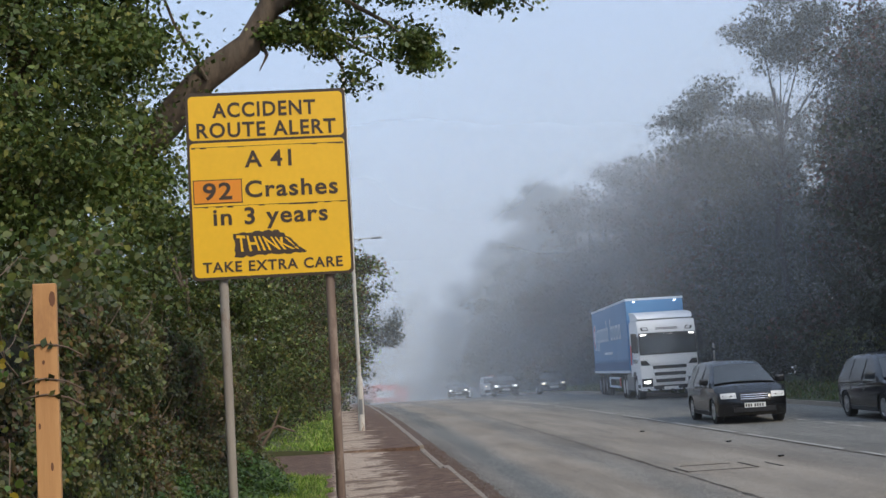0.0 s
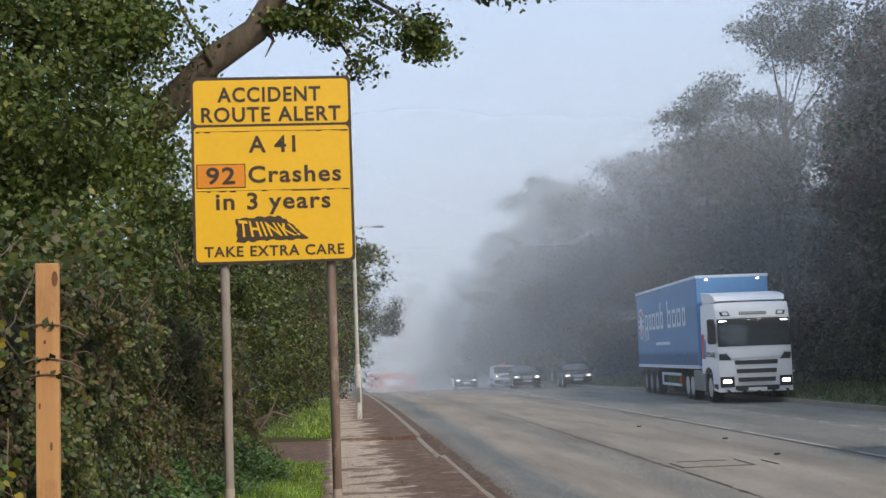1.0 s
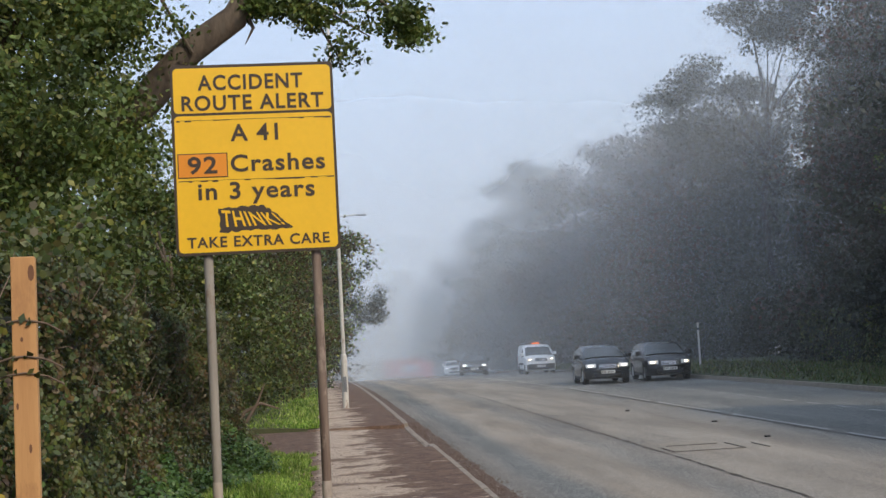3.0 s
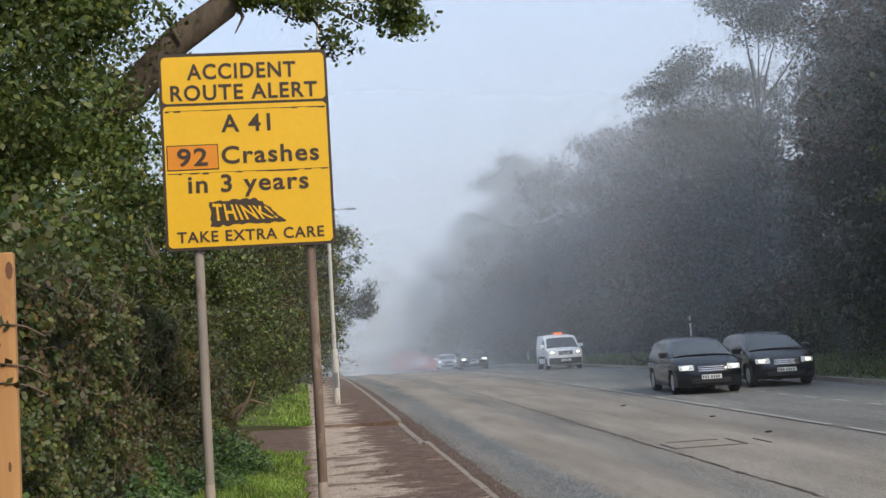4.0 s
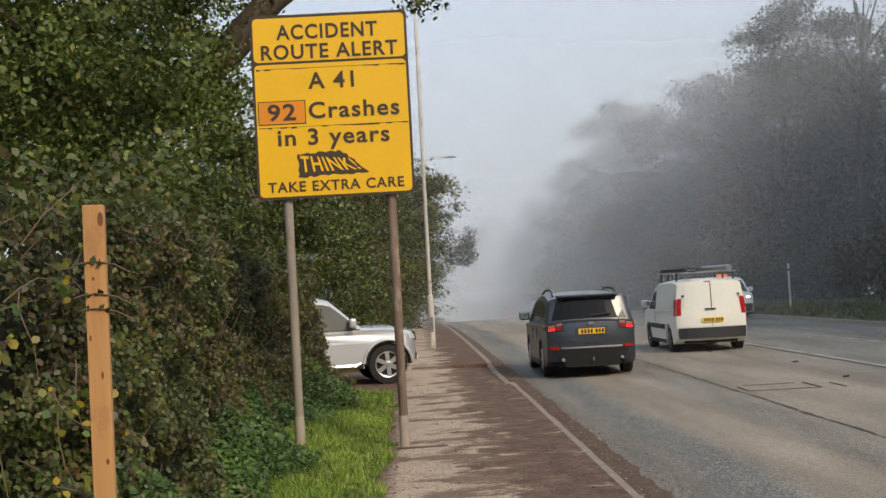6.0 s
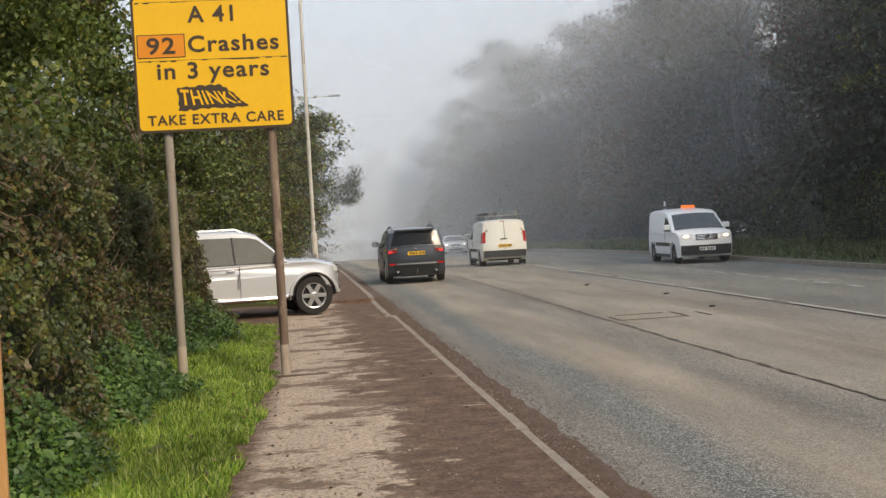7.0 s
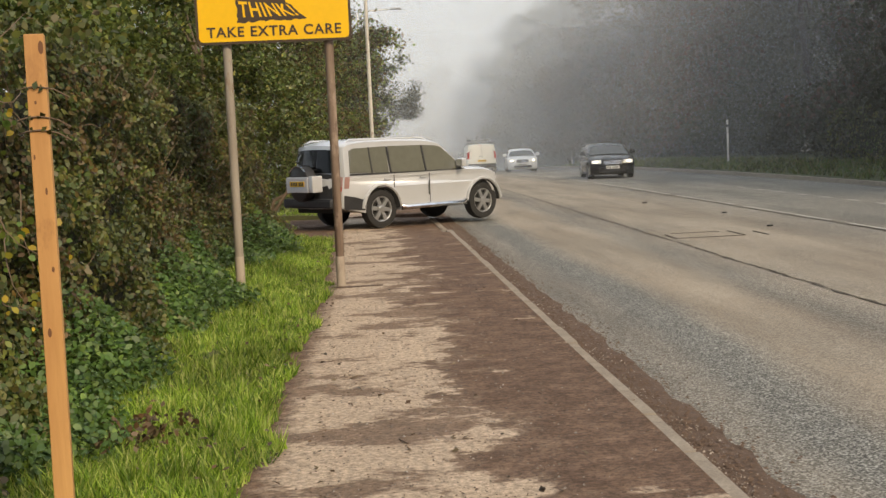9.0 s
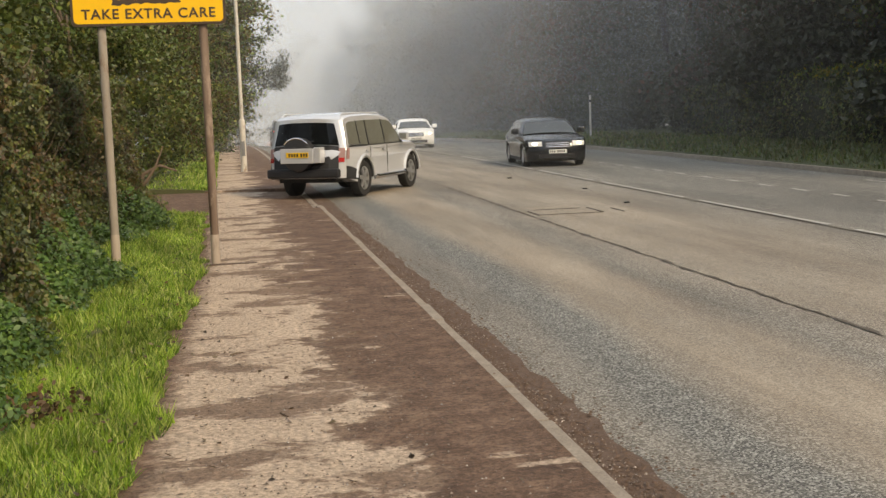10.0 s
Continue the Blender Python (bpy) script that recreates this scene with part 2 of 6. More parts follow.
# grey lift over the other glass imitates the reflected sky
M["screen"] = plain("sky_grey_windscreen", (0.055, 0.062, 0.066), 0.07)
M["headboard"] = plain("light_blue_panel", (0.12, 0.30, 0.55), 0.5, dirt=0.1)
M["curtain"] = plain("blue_curtain", (0.105, 0.24, 0.42), 0.5, dirt=0.12, scale=1.2)
M["curtain_dark"] = plain("blue_curtain_band", (0.045, 0.12, 0.25), 0.5)
M["decal"] = plain("pale_decal", (0.62, 0.68, 0.74), 0.5)
M["decal_red"] = plain("red_decal", (0.55, 0.05, 0.04), 0.5)
M["plate_y"] = plain("yellow_plate", (0.85, 0.50, 0.02), 0.4)
M["plate_w"] = plain("white_plate", (0.78, 0.78, 0.74), 0.4)
M["plate_ink"] = plain("plate_ink", (0.03, 0.028, 0.02), 0.5)
M["head"] = glow("headlamp_lit", (1.0, 0.95, 0.86), 7.0)
M["head_warm"] = glow("warm_headlamp_lit", (1.0, 0.80, 0.52), 7.0)
M["head_off"] = plain("headlamp_glass", (0.72, 0.72, 0.70), 0.12, 0.0)
M["tail"] = plain("red_lens", (0.42, 0.012, 0.010), 0.2)
M["brake"] = glow("red_lamp_lit", (1.0, 0.03, 0.03), 0.8)
M["amber"] = glow("amber_beacon", (1.0, 0.20, 0.03), 0.6)
M["amber_lens"] = plain("amber_lens", (0.7, 0.28, 0.02), 0.2)
M["clear_lens"] = plain("clear_lens", (0.34, 0.20, 0.18), 0.2)


# ---- mesh helpers ----
def part(name, bm, material, parent=None, label="", smooth=False):
    """Links a bmesh as one mesh object, under a thing or a part."""
    me = bpy.data.meshes.new(name)
    bmesh.ops.recalc_face_normals(bm, faces=bm.faces)
    bm.to_mesh(me)
    bm.free()
    if smooth:
        me.shade_smooth()
        try:
            me.set_sharp_from_angle(angle=radians(38))
        except AttributeError:
            pass
    me.materials.append(material)
    ob = new(name, me)
    ob.parent = parent
    if label:
        tagged(ob, label)
    return ob


def thing(name, label, category, group="", kind="", m=None):
    ob = new(name)
    ob.empty_display_size = 0.2
    if m:
        ob.matrix_basis = m
    return tagged(ob, label, category, group, kind)


def box(x0, x1, y0, y1, z0, z1, bevel=0.0, bm=None, m=None):
    bm = bm or bmesh.new()
    k = Matrix.LocRotScale(((x0 + x1) / 2, (y0 + y1) / 2, (z0 + z1) / 2), None, (x1 - x0, y1 - y0, z1 - z0))
    made = bmesh.ops.create_cube(bm, size=1, matrix=(m @ k) if m else k)
    if bevel:
        es = list({e for v in made["verts"] for e in v.link_edges})
        bmesh.ops.bevel(bm, geom=es, offset=bevel, segments=2, affect="EDGES", profile=0.6)
    return bm


def tube(points, radii, sides=10, bm=None):
    """A tapered tube along points."""
    bm = bm or bmesh.new()
    pts = [Vector(p) for p in points]
    rings = []
    for i, p in enumerate(pts):
        d = (pts[min(i + 1, len(pts) - 1)] - pts[max(i - 1, 0)]).normalized()
        a = d.orthogonal().normalized() if i == 0 else (a - d * a.dot(d)).normalized()
        b = d.cross(a)
        r = radii[i] if isinstance(radii, (list, tuple)) else radii
        rings.append([bm.verts.new(p + (a * math.cos(t) + b * math.sin(t)) * r) for t in [2 * math.pi * k / sides for k in range(sides)]])
    for r0, r1 in zip(rings, rings[1:]):
        for k in range(sides):
            bm.faces.new((r0[k], r0[(k + 1) % sides], r1[(k + 1) % sides], r1[k]))
    bm.faces.new(rings[0][::-1])
    bm.faces.new(rings[-1])
    return bm


def turned(profile, sides=20, axis="X", at=(0, 0, 0), bm=None):
    """A body of revolution: profile of (radius, along)."""
    bm = bm or bmesh.new()
    rings = []
    for r, h in profile:
        ring = []
        for k in range(sides):
            t = 2 * math.pi * k / sides
            c, s = r * math.cos(t), r * math.sin(t)
            v = {"X": (h, c, s), "Y": (c, h, s), "Z": (c, s, h)}[axis]
            ring.append(bm.verts.new(Vector(v) + Vector(at)))
        rings.append(ring)
    for r0, r1 in zip(rings, rings[1:]):
        for k in range(sides):
            bm.faces.new((r0[k], r0[(k + 1) % sides], r1[(k + 1) % sides], r1[k]))
    bm.faces.new(rings[0])
    bm.faces.new(rings[-1])
    return bm


def prism(poly, fn, bm=None):
    """A thin solid from a polygon: fn(u, v, layer) gives the place of each corner on layer 0 and 1."""
    bm = bm or bmesh.new()
    a = [bm.verts.new(fn(u, v, 0)) for u, v in poly]
    b = [bm.verts.new(fn(u, v, 1)) for u, v in poly]
    bm.faces.new(a[::-1])
    bm.faces.new(b)
    for i in range(len(poly)):
        j = (i + 1) % len(poly)
        bm.faces.new((a[i], a[j], b[j], b[i]))
    return bm


def rounded(w, h, r, seg=4):
    pts = []
    for cx, cy, a0 in ((w / 2 - r, h / 2 - r, 0), (-w / 2 + r, h / 2 - r, 90), (-w / 2 + r, -h / 2 + r, 180), (w / 2 - r, -h / 2 + r, 270)):
        pts += [(cx + r * math.cos(radians(a0 + 90 * k / seg)), cy + r * math.sin(radians(a0 + 90 * k / seg))) for k in range(seg + 1)]
    return pts


def quads(name, verts, material, parent=None, corners=0, smooth=False):
    """A mesh of many separate small faces from an (n, corners, 3) array."""
    n, corners = verts.shape[:2]
    me = bpy.data.meshes.new(name)
    me.vertices.add(n * corners)
    me.vertices.foreach_set("co", np.ascontiguousarray(verts, dtype=np.float32).ravel())
    me.loops.add(n * corners)
    me.loops.foreach_set("vertex_index", np.arange(n * corners, dtype=np.int32))
    me.polygons.add(n)
    me.polygons.foreach_set("loop_start", np.arange(n, dtype=np.int32) * corners)
    me.update(calc_edges=True)
    me.materials.append(material)
    ob = new(name, me)
    if parent:
        ob.parent = parent
        tagged(ob, kind="stuff")
    return ob


rng = np.random.default_rng(7)


def unit(n):
    v = rng.normal(size=(n, 3))
    return v / np.linalg.norm(v, axis=1, keepdims=True)


def leaves(centres, size, out=None, droop=0.2, wide=0.32, oval=False):
    """Folded diamond leaves round the centres; out: the way they face."""
    n = len(centres)
    d = unit(n)
    d[:, 2] -= droop
    f = unit(n) if out is None else unit(n) * 0.8 + out
    d -= f * np.sum(d * f, axis=1, keepdims=True) / np.sum(f * f, axis=1, keepdims=True)
    d /= np.linalg.norm(d, axis=1, keepdims=True) + 1e-6
    f /= np.linalg.norm(f, axis=1, keepdims=True)
    s = np.cross(d, f)
    k = (size * rng.uniform(0.6, 1.3, n))[:, None]
    bend = f * k * 0.10
    if oval:
        a, z = centres - d * k * 0.5, centres + d * k * 0.5
        p, q = centres - d * k * 0.22, centres + d * k * 0.16
        return np.stack([a, p + s * k * wide * 0.85 + bend, q + s * k * wide * 0.9 + bend, z - bend, q - s * k * wide * 0.9 + bend, p - s * k * wide * 0.85 + bend], axis=1)
    return np.stack([centres - d * k * 0.5, centres + s * k * wide + bend, centres + d * k * 0.5, centres - s * k * wide + bend], axis=1)


# ---- the lie of the land ----
def gz(y):
    """The road is level to the brow and then falls away."""
    y = np.asarray(y, dtype=float)
    q = np.clip(y, 35, 140) - 35
    return -0.0002 * q * q - 0.042 * np.clip(y - 140, 0, 400)


def strip(name, xs, zs, y0, y1, step, material, wavy=None, thick=0.0):
    """A ribbon along the road: cross-section xs, zs, laid along y over the fall of the land."""
    bm = bmesh.new()
    ys = list(np.arange(y0, y1 + 1e-6, step))
    rows = []
    for y, drop in [(ys[0], 0.3)] + [(y, 0.0) for y in ys] + [(ys[-1], 0.3)]:
        row = []
        for i, (x, z) in enumerate(zip(xs, zs)):
            dx = wavy(i, y) if wavy else 0.0
            row.append(bm.verts.new((x + dx, y, z - drop + float(gz(y)))))
        rows.append(row)
    for a, b in zip(rows, rows[1:]):
        for i in range(len(xs) - 1):
            bm.faces.new((a[i], a[i + 1], b[i + 1], b[i]))
    ob = part(name, bm, material)
    return tagged(ob, kind="structure")


KERB_X = 2.15
GAP0, GAP1 = 23.2, 29.3       # the field entrance in the left hedge


def wob(seed, amp, freq=0.9):
    return lambda y: amp * noise.noise(Vector((seed, y * freq, 0.3))) + 0.5 * amp * noise.noise(Vector((seed, y * freq * 3.1, 4.0)))


strip("ground", (-900, -60, -9, -1.2, 16.5, 60, 900), (-4, 0.5, 0.08, -0.06, -0.06, 0.6, 4), -120, 1500, 12, M["earth"])
strip("road", (KERB_X - 0.02, 5.46, 9.0, 12, 14.75), (0, 0.02, 0.03, 0.02, 0), -60, 420, 4, M["asphalt"])
_edge = wob(2, 0.15, 1.3)


def we(y):
    """The ragged edge of the footway, which runs a little wider towards the south."""
    return _edge(y) - 0.022 * min(12.0, max(0.0, 14.0 - y))


strip("pavement", (-0.12, 0.4, 1.2, KERB_X - 0.13, KERB_X - 0.086), (0.10, 0.115, 0.118, 0.125, 0.128), -20, GAP0 - 0.4, 0.35, M["footway"], lambda i, y: we(y) if i == 0 else 0)
strip("pavement_far", (-0.12, 0.4, 1.2, KERB_X - 0.12), (0.10, 0.115, 0.115, 0.112), GAP1, 200, 2.0, M["footway"], lambda i, y: we(y) if i == 0 else 0)
strip("driveway", (-16, -2.0, 0.5, KERB_X - 0.02), (0.15, 0.10, 0.07, 0.015), GAP0 - 0.4, GAP1 + 0.6, 0.6, M["footway"])
wg = wob(9, 0.07, 3.3)
strip("gutter_dirt", (KERB_X - 0.005, KERB_X + 0.14, KERB_X + 0.3), (0.022, 0.016, 0.005), -20, 120, 0.25, M["gutter"], lambda i, y: (wg(y) + 0.06) if i == 2 else 0)
strip("verge_left", (-2.6, -1.3, -0.55, -0.03), (0.24, 0.20, 0.16, 0.095), -20, GAP0 - 0.6, 0.5, M["turf"], lambda i, y: we(y) if i == 3 else 0)
strip("verge_left_far", (-2.6, -1.0, -0.4, 0.05), (0.22, 0.18, 0.14, 0.095), GAP1 + 0.3, 160, 1.5, M["turf"])
strip("verge_right", (14.9, 15.6, 17.2, 22), (0.13, 0.22, 0.34, 0.6), -40, 260, 2.0, M["rough_turf"])

# carriageway joints and worn lines
wj = wob(5, 0.035, 1.1)
strip("tar_joint", (5.442, 5.46, 5.478), (0.028, 0.03, 0.028), -20, 130, 0.15, M["joint"], lambda i, y: wj(y) + 0.03 * noise.noise(Vector((y * 4.3, 6, 2))) + (i - 1) * 0.055 * max(-0.25, noise.noise(Vector((y * 2.7, 1, 1)))))
wc = wob(15, 0.02, 1.1)
strip("centre_joint", (8.875, 8.89, 8.905), (0.037, 0.039, 0.037), -20, 130, 0.4, M["joint"], lambda i, y: wc(y))


def marking(x, y0, y1, w, z):
    bm = bmesh.new()
    ys = np.linspace(y0, y1, max(2, int((y1 - y0) / 1.0) + 1))
    prev = None
    for y in ys:
        row = [bm.verts.new((x - w / 2, y, z + float(gz(y)))), bm.verts.new((x + w / 2, y, z + float(gz(y))))]
        if prev:
            bm.faces.new((prev[0], prev[1], row[1], row[0]))
        prev = row
    return tagged(part("road_line", bm, M["line"]), kind="structure")


for y in np.arange(-8, 130, 6.0):
    marking(9.0, y, y + 5.2, 0.10, 0.042)
for y in np.arange(2.0, 36, 1.68):
    marking(11.65, y, y + 0.75, 0.10, 0.034)
marking(14.1, -10, 24.5, 0.11, 0.018)
# an old patch let into the second lane
for x0, x1, y0, y1 in ((5.60, 6.75, 19.86, 19.89), (6.74, 6.765, 19.9, 20.9), (7.10, 7.125, 19.8, 20.6), (5.60, 5.625, 19.86, 20.7), (5.75, 6.60, 20.86, 20.88)):
    bm = box(x0, x1, y0, y1, 0.03, 0.0385)
    tagged(part("patch_seam", bm, M["seam"]), kind="structure")


def kerbs():
    """Kerb stones one by one along the footway; low ones at the entrance."""
    whole = tagged(new("kerb"), kind="structure")
    made = {}
    y = -6.0
    k = 0
    while y < 110:
        low = GAP0 - 0.4 < y < GAP1 - 0.3
        key = "low" if low else ("a", "b")[k % 2]
        if key not in made:
            top = 0.035 if low else 0.122
            bm = box(-0.06, 0.06, 0.006, 0.905, -0.12, top, 0.012)
            made[key] = part("kerb_stone", bm, M["kerb"], whole)
            ob = made[key]
        else:
            ob = new("kerb_stone", made[key].data)
            ob.parent = whole
        ob.location = (KERB_X - 0.06 + 0.006 * math.sin(k * 2.7), y, float(gz(y)) + 0.004 * math.sin(k * 1.9))
        ob.rotation_euler = (0, 0, 0.005 * math.sin(k * 5.1))
        y += 0.915
        k += 1
    whole = tagged(new("kerb_right"), kind="structure")
    src = None
    for i in range(60):
        y = -5 + i * 1.83
        if not src:
            src = part("kerb_stone", box(-0.06, 0.06, 0.004, 1.826, -0.1, 0.13, 0.012), M["kerb"], whole)
            ob = src
        else:
            ob = new("kerb_stone", src.data)
            ob.parent = whole
        ob.location = (14.82, y, float(gz(y)))


# ---- the warning sign ----
def lettering(text, width, cap, at, material, parent, shear=0.0, bold=0.020, name="lettering", whole=False):
    """Raised letters fitted to a width and a cap height; at: centre of the base line."""
    cu = bpy.data.curves.new(name, "FONT")
    cu.body, cu.size, cu.extrude, cu.offset, cu.shear = text, 1.0, 0.004, bold, shear
    cu.space_character = 1.12
    cu.resolution_u = 4
    tmp = new("text_tmp", cu)
    me = bpy.data.meshes.new_from_object(tmp.evaluated_get(bpy.context.evaluated_depsgraph_get()))
    bpy.data.objects.remove(tmp)
    co = np.empty(len(me.vertices) * 3, dtype=np.float32)
    me.vertices.foreach_get("co", co)
    co = co.reshape(-1, 3)
    capital = 0.70
    sx, sy = width / (co[:, 0].max() - co[:, 0].min()), cap / capital
    mid = (co[:, 0].max() + co[:, 0].min()) / 2
    out = np.stack([(co[:, 0] - mid) * sx, -co[:, 2] * 0.6, co[:, 1] * sy], axis=1)
    me.vertices.foreach_set("co", out.astype(np.float32).ravel())
    me.update()
    me.materials.clear()
    me.materials.append(material)
    if whole:
        ob = new("letters", me)
        ob.parent, ob.location = parent, at
        return ob
    # one part for each letter: islands that overlap across belong together
    bm = bmesh.new()
    bm.from_mesh(me)
    left, groups = set(bm.verts), []
    while left:
        stack, isle = [left.pop()], []
        while stack:
            v = stack.pop()
            isle.append(v)
            for e in v.link_edges:
                o = e.other_vert(v)
                if o in left:
                    left.remove(o)
                    stack.append(o)
        groups.append([min(v.co.x for v in isle), max(v.co.x for v in isle), isle])
    groups.sort(key=lambda g: g[0])
    merged = []
    for g in groups:
        if merged and g[0] < merged[-1][1] - 0.01:
            merged[-1][1] = max(merged[-1][1], g[1])
            merged[-1][2] = merged[-1][2] + g[2]
        else:
            merged.append(g)
    for _, _, isle in merged:
        one = bmesh.new()
        new_of = {v: one.verts.new(v.co) for v in isle}
        for f in {f for v in isle for f in v.link_faces}:
            one.faces.new([new_of[v] for v in f.verts])
        ob = part("letter", one, material, parent)
        ob.location = at
    bm.free()
    bpy.data.meshes.remove(me)


def warning_sign():
    W, H = 1.815, 2.14
    s = thing("warning_sign", "yellow accident warning sign on two brown posts", "road sign", m=pose(-0.46, 14.59, 3.045, 0, 0, 0))
    def panel(name, w, h, cx, cz, y, t, mat, label=""):
        return part(name, prism(rounded(w, h, min(0.05, h / 3)), lambda u, v, k: (cx + u, y - t * k, cz + v)), mat, s, label)
    panel("backboard", W, H, 0, H / 2, 0.0, 0.02, M["ink"], "dark border board with rounded corners")
    panel("upper_panel", W - 0.06, 0.51, 0, H - 0.29, -0.02, 0.004, M["yellow"])
    panel("lower_panel", W - 0.06, 1.535, 0, 0.03 + 1.535 / 2, -0.02, 0.004, M["yellow"])
    box_ = part("number_box", box(-W / 2 + 0.05, -W / 2 + 0.60, -0.028, -0.024, 0.865, 1.14), M["ink"], s)
    part("number_panel", box(-W / 2 + 0.06, -W / 2 + 0.59, -0.031, -0.0285, 0.875, 1.13), M["orange"], s, "orange number panel")
    # peeling seams between the sheets
    for z, sd in ((1.515, 1), (0.835, 2)):
        bm = bmesh.new()
        x = -W / 2 + 0.05
        r = random.Random(sd)
        while x < W / 2 - 0.06:
            w = r.uniform(0.03, 0.12)
            t = 0.004 if r.random() < 0.6 else r.uniform(0.008, 0.02)
            box(x, min(x + w, W / 2 - 0.04), -0.0265, -0.0242, z - t, z, 0, bm)
            x += w
        part("seam", bm, M["ink"], s, "cracked dark seam")
    y = -0.0275
    rows = (("ACCIDENT", 1.17, 0.165, (-0.02, y, H - 0.285)), ("ROUTE ALERT", 1.58, 0.165, (-0.0, y, H - 0.515)), ("A 41", 0.53, 0.185, (0.0, y, 1.27)),
            ("Crashes", 1.05, 0.185, (0.25, y, 0.925)), ("in 3 years", 1.29, 0.185, (0.0, y, 0.62)), ("TAKE EXTRA CARE", 1.57, 0.115, (0.0, y, 0.085)))
    for text, w, c, at in rows:
        lettering(text, w, c, at, M["ink"], s)
    lettering("92", 0.325, 0.185, (-0.585, y - 0.0075, 0.915), M["ink"], s)
    # the slanting ragged block with its word
    r = random.Random(4)
    edge = []
    corners = [(-0.40, 0.515), (0.10, 0.535), (0.42, 0.275), (0.37, 0.265), (-0.40, 0.245), (-0.385, 0.38)]
    for i, (a, b) in enumerate(corners):
        c, d = corners[(i + 1) % len(corners)]
        n = max(3, int(math.hypot(c - a, d - b) / 0.035))
        for k in range(n):
            f = k / n
            j = 0.012 if k else 0
            edge.append((a + (c - a) * f + r.uniform(-j, j), b + (d - b) * f + r.uniform(-j, j)))
    part("word_block", prism(edge, lambda u, v, k: (u - 0.03, -0.0242 - 0.002 * k, v)), M["ink"], s, "ragged dark slanting block")
    word = lettering("THINK!", 0.58, 0.185, (-0.06, -0.029, 0.31), M["yellow"], s, bold=0.02, whole=True)
    co = [v.co.copy() for v in word.data.vertices]
    for v, c in zip(word.data.vertices, co):
        f = (c.x + 0.30) / 0.60
        v.co.z = c.z * (1 - 0.30 * f) + 0.0
        v.co.x = c.x - 0.02 + (0.17 - c.z) * 0.55 * f * 1.3 - 0.03
    # posts, clips and feet
    for x, mat, lab in ((-0.57, M["post_grey"], "weathered grey-brown post"), (0.63, M["post"], "rust-stained brown post")):
        gzf = -3.045 + (0.16 if x < 0 else 0.1)
        p = part("post", turned([(0.052, gzf - 0.3), (0.052, 1.9), (0.046, 1.93), (0.0, 1.935)], 16, "Z", (x, 0.075, 0)), mat, s, lab, True)
        part("post_foot", turned([(0.056, gzf - 0.25), (0.056, gzf + 0.36), (0.0525, gzf + 0.38)], 16, "Z", (x, 0.075, 0)), M["collar"], s, "paler worn post foot", True)
        for z in (0.35, 1.05, 1.75):
            part("clip", box(x - 0.075, x + 0.075, 0.0, 0.05, z - 0.02, z + 0.02, 0.004), M["backing"], s, "metal clip")
    for z in (0.35, 1.05, 1.75):
        part("rail", box(-W / 2 + 0.05, W / 2 - 0.05, 0.0, 0.022, z - 0.03, z + 0.03, 0.003), M["backing"], s)
    return s


warning_sign()
tagged(part("asphalt_patch", prism(rounded(0.62, 0.13, 0.04), lambda u, v, k: (0.36 + u, 14.55 + v, 0.114 + 0.006 * k)), M["gutter"]), kind="structure")


def timber_post():
    s = thing("timber_post", "fresh orange-brown sawn timber post beside the hedge", "post", m=pose(-0.857, 4.7, 0.18, 0, 0.3, 8))
    part("shaft", box(-0.039, 0.039, -0.036, 0.036, -0.3, 2.135, 0.004), M["timber"], s)
    for x, z, w, h in ((0.026, 2.08, 0.011, 0.028), (-0.008, 1.86, 0.005, 0.008), (0.012, 1.50, 0.005, 0.016), (-0.026, 1.64, 0.004, 0.012), (0.018, 1.18, 0.006, 0.012), (-0.012, 0.92, 0.008, 0.02)):
        part("knot", prism([(w * math.cos(a), h * math.sin(a)) for a in [k * 0.785 for k in range(8)]], lambda u, v, k: (x + u, -0.0365 - 0.001 * k, z + v)), M["knot"], s)
    for z in (1.745, 1.80, 1.92):
        pts = [(-0.08, -0.03, z - 0.01), (-0.045, -0.040, z), (0.0, -0.041, z + 0.004), (0.046, -0.040, z - 0.004), (0.07, -0.02, z - 0.01), (0.12, 0.02, z - 0.04)]
        part("stem", tube(pts, 0.0035, 5), M["twig"], s, "thin climbing stem")
    c = np.array([(rng.uniform(-0.07, 0.07), -0.044, z + rng.uniform(-0.01, 0.01)) for z in (1.745, 1.80, 1.92) for _ in range(5)])
    quads("leaf", leaves(c, 0.032, np.tile([0, -1.0, 0], (len(c), 1))), M["hedge"], s)


timber_post()


def lamp_column(x, y, height, arm, label):
    z = float(gz(y)) + 0.1
    s = thing("street_lamp", label, "street lamp", "street lamps", m=pose(x, y, z))
    part("base", turned([(0.095, -0.3), (0.095, 1.55), (0.085, 1.6), (0.06, 1.63)], 14, "Z"), M["lamp"], s, "thick pale lower column", True)
    part("column", turned([(0.06, 1.6), (0.052, height * 0.6), (0.045, height), (0.03, height + 0.02)], 12, "Z"), M["lamp"], s, "", True)
    pts = [(0, 0, height - 0.05), (0.15, 0, height + 0.06), (arm * 0.5, 0, height + 0.12), (arm, 0, height + 0.16)]
    part("arm", tube(pts, [0.04, 0.035, 0.03, 0.028], 8), M["lamp"], s, "", True)
    bm = box(arm - 0.05, arm + 0.62, -0.14, 0.14, height + 0.10, height + 0.22, 0.04)
    part("lantern", bm, M["backing"], s, "grey lamp head")
    part("access_door", box(-0.05, 0.05, -0.102, -0.09, 0.5, 0.95, 0.004), M["backing"], s)
    return s


lamp_column(0.93, 38.5, 11.9, 1.75, "tall pale street lamp column by the footway")
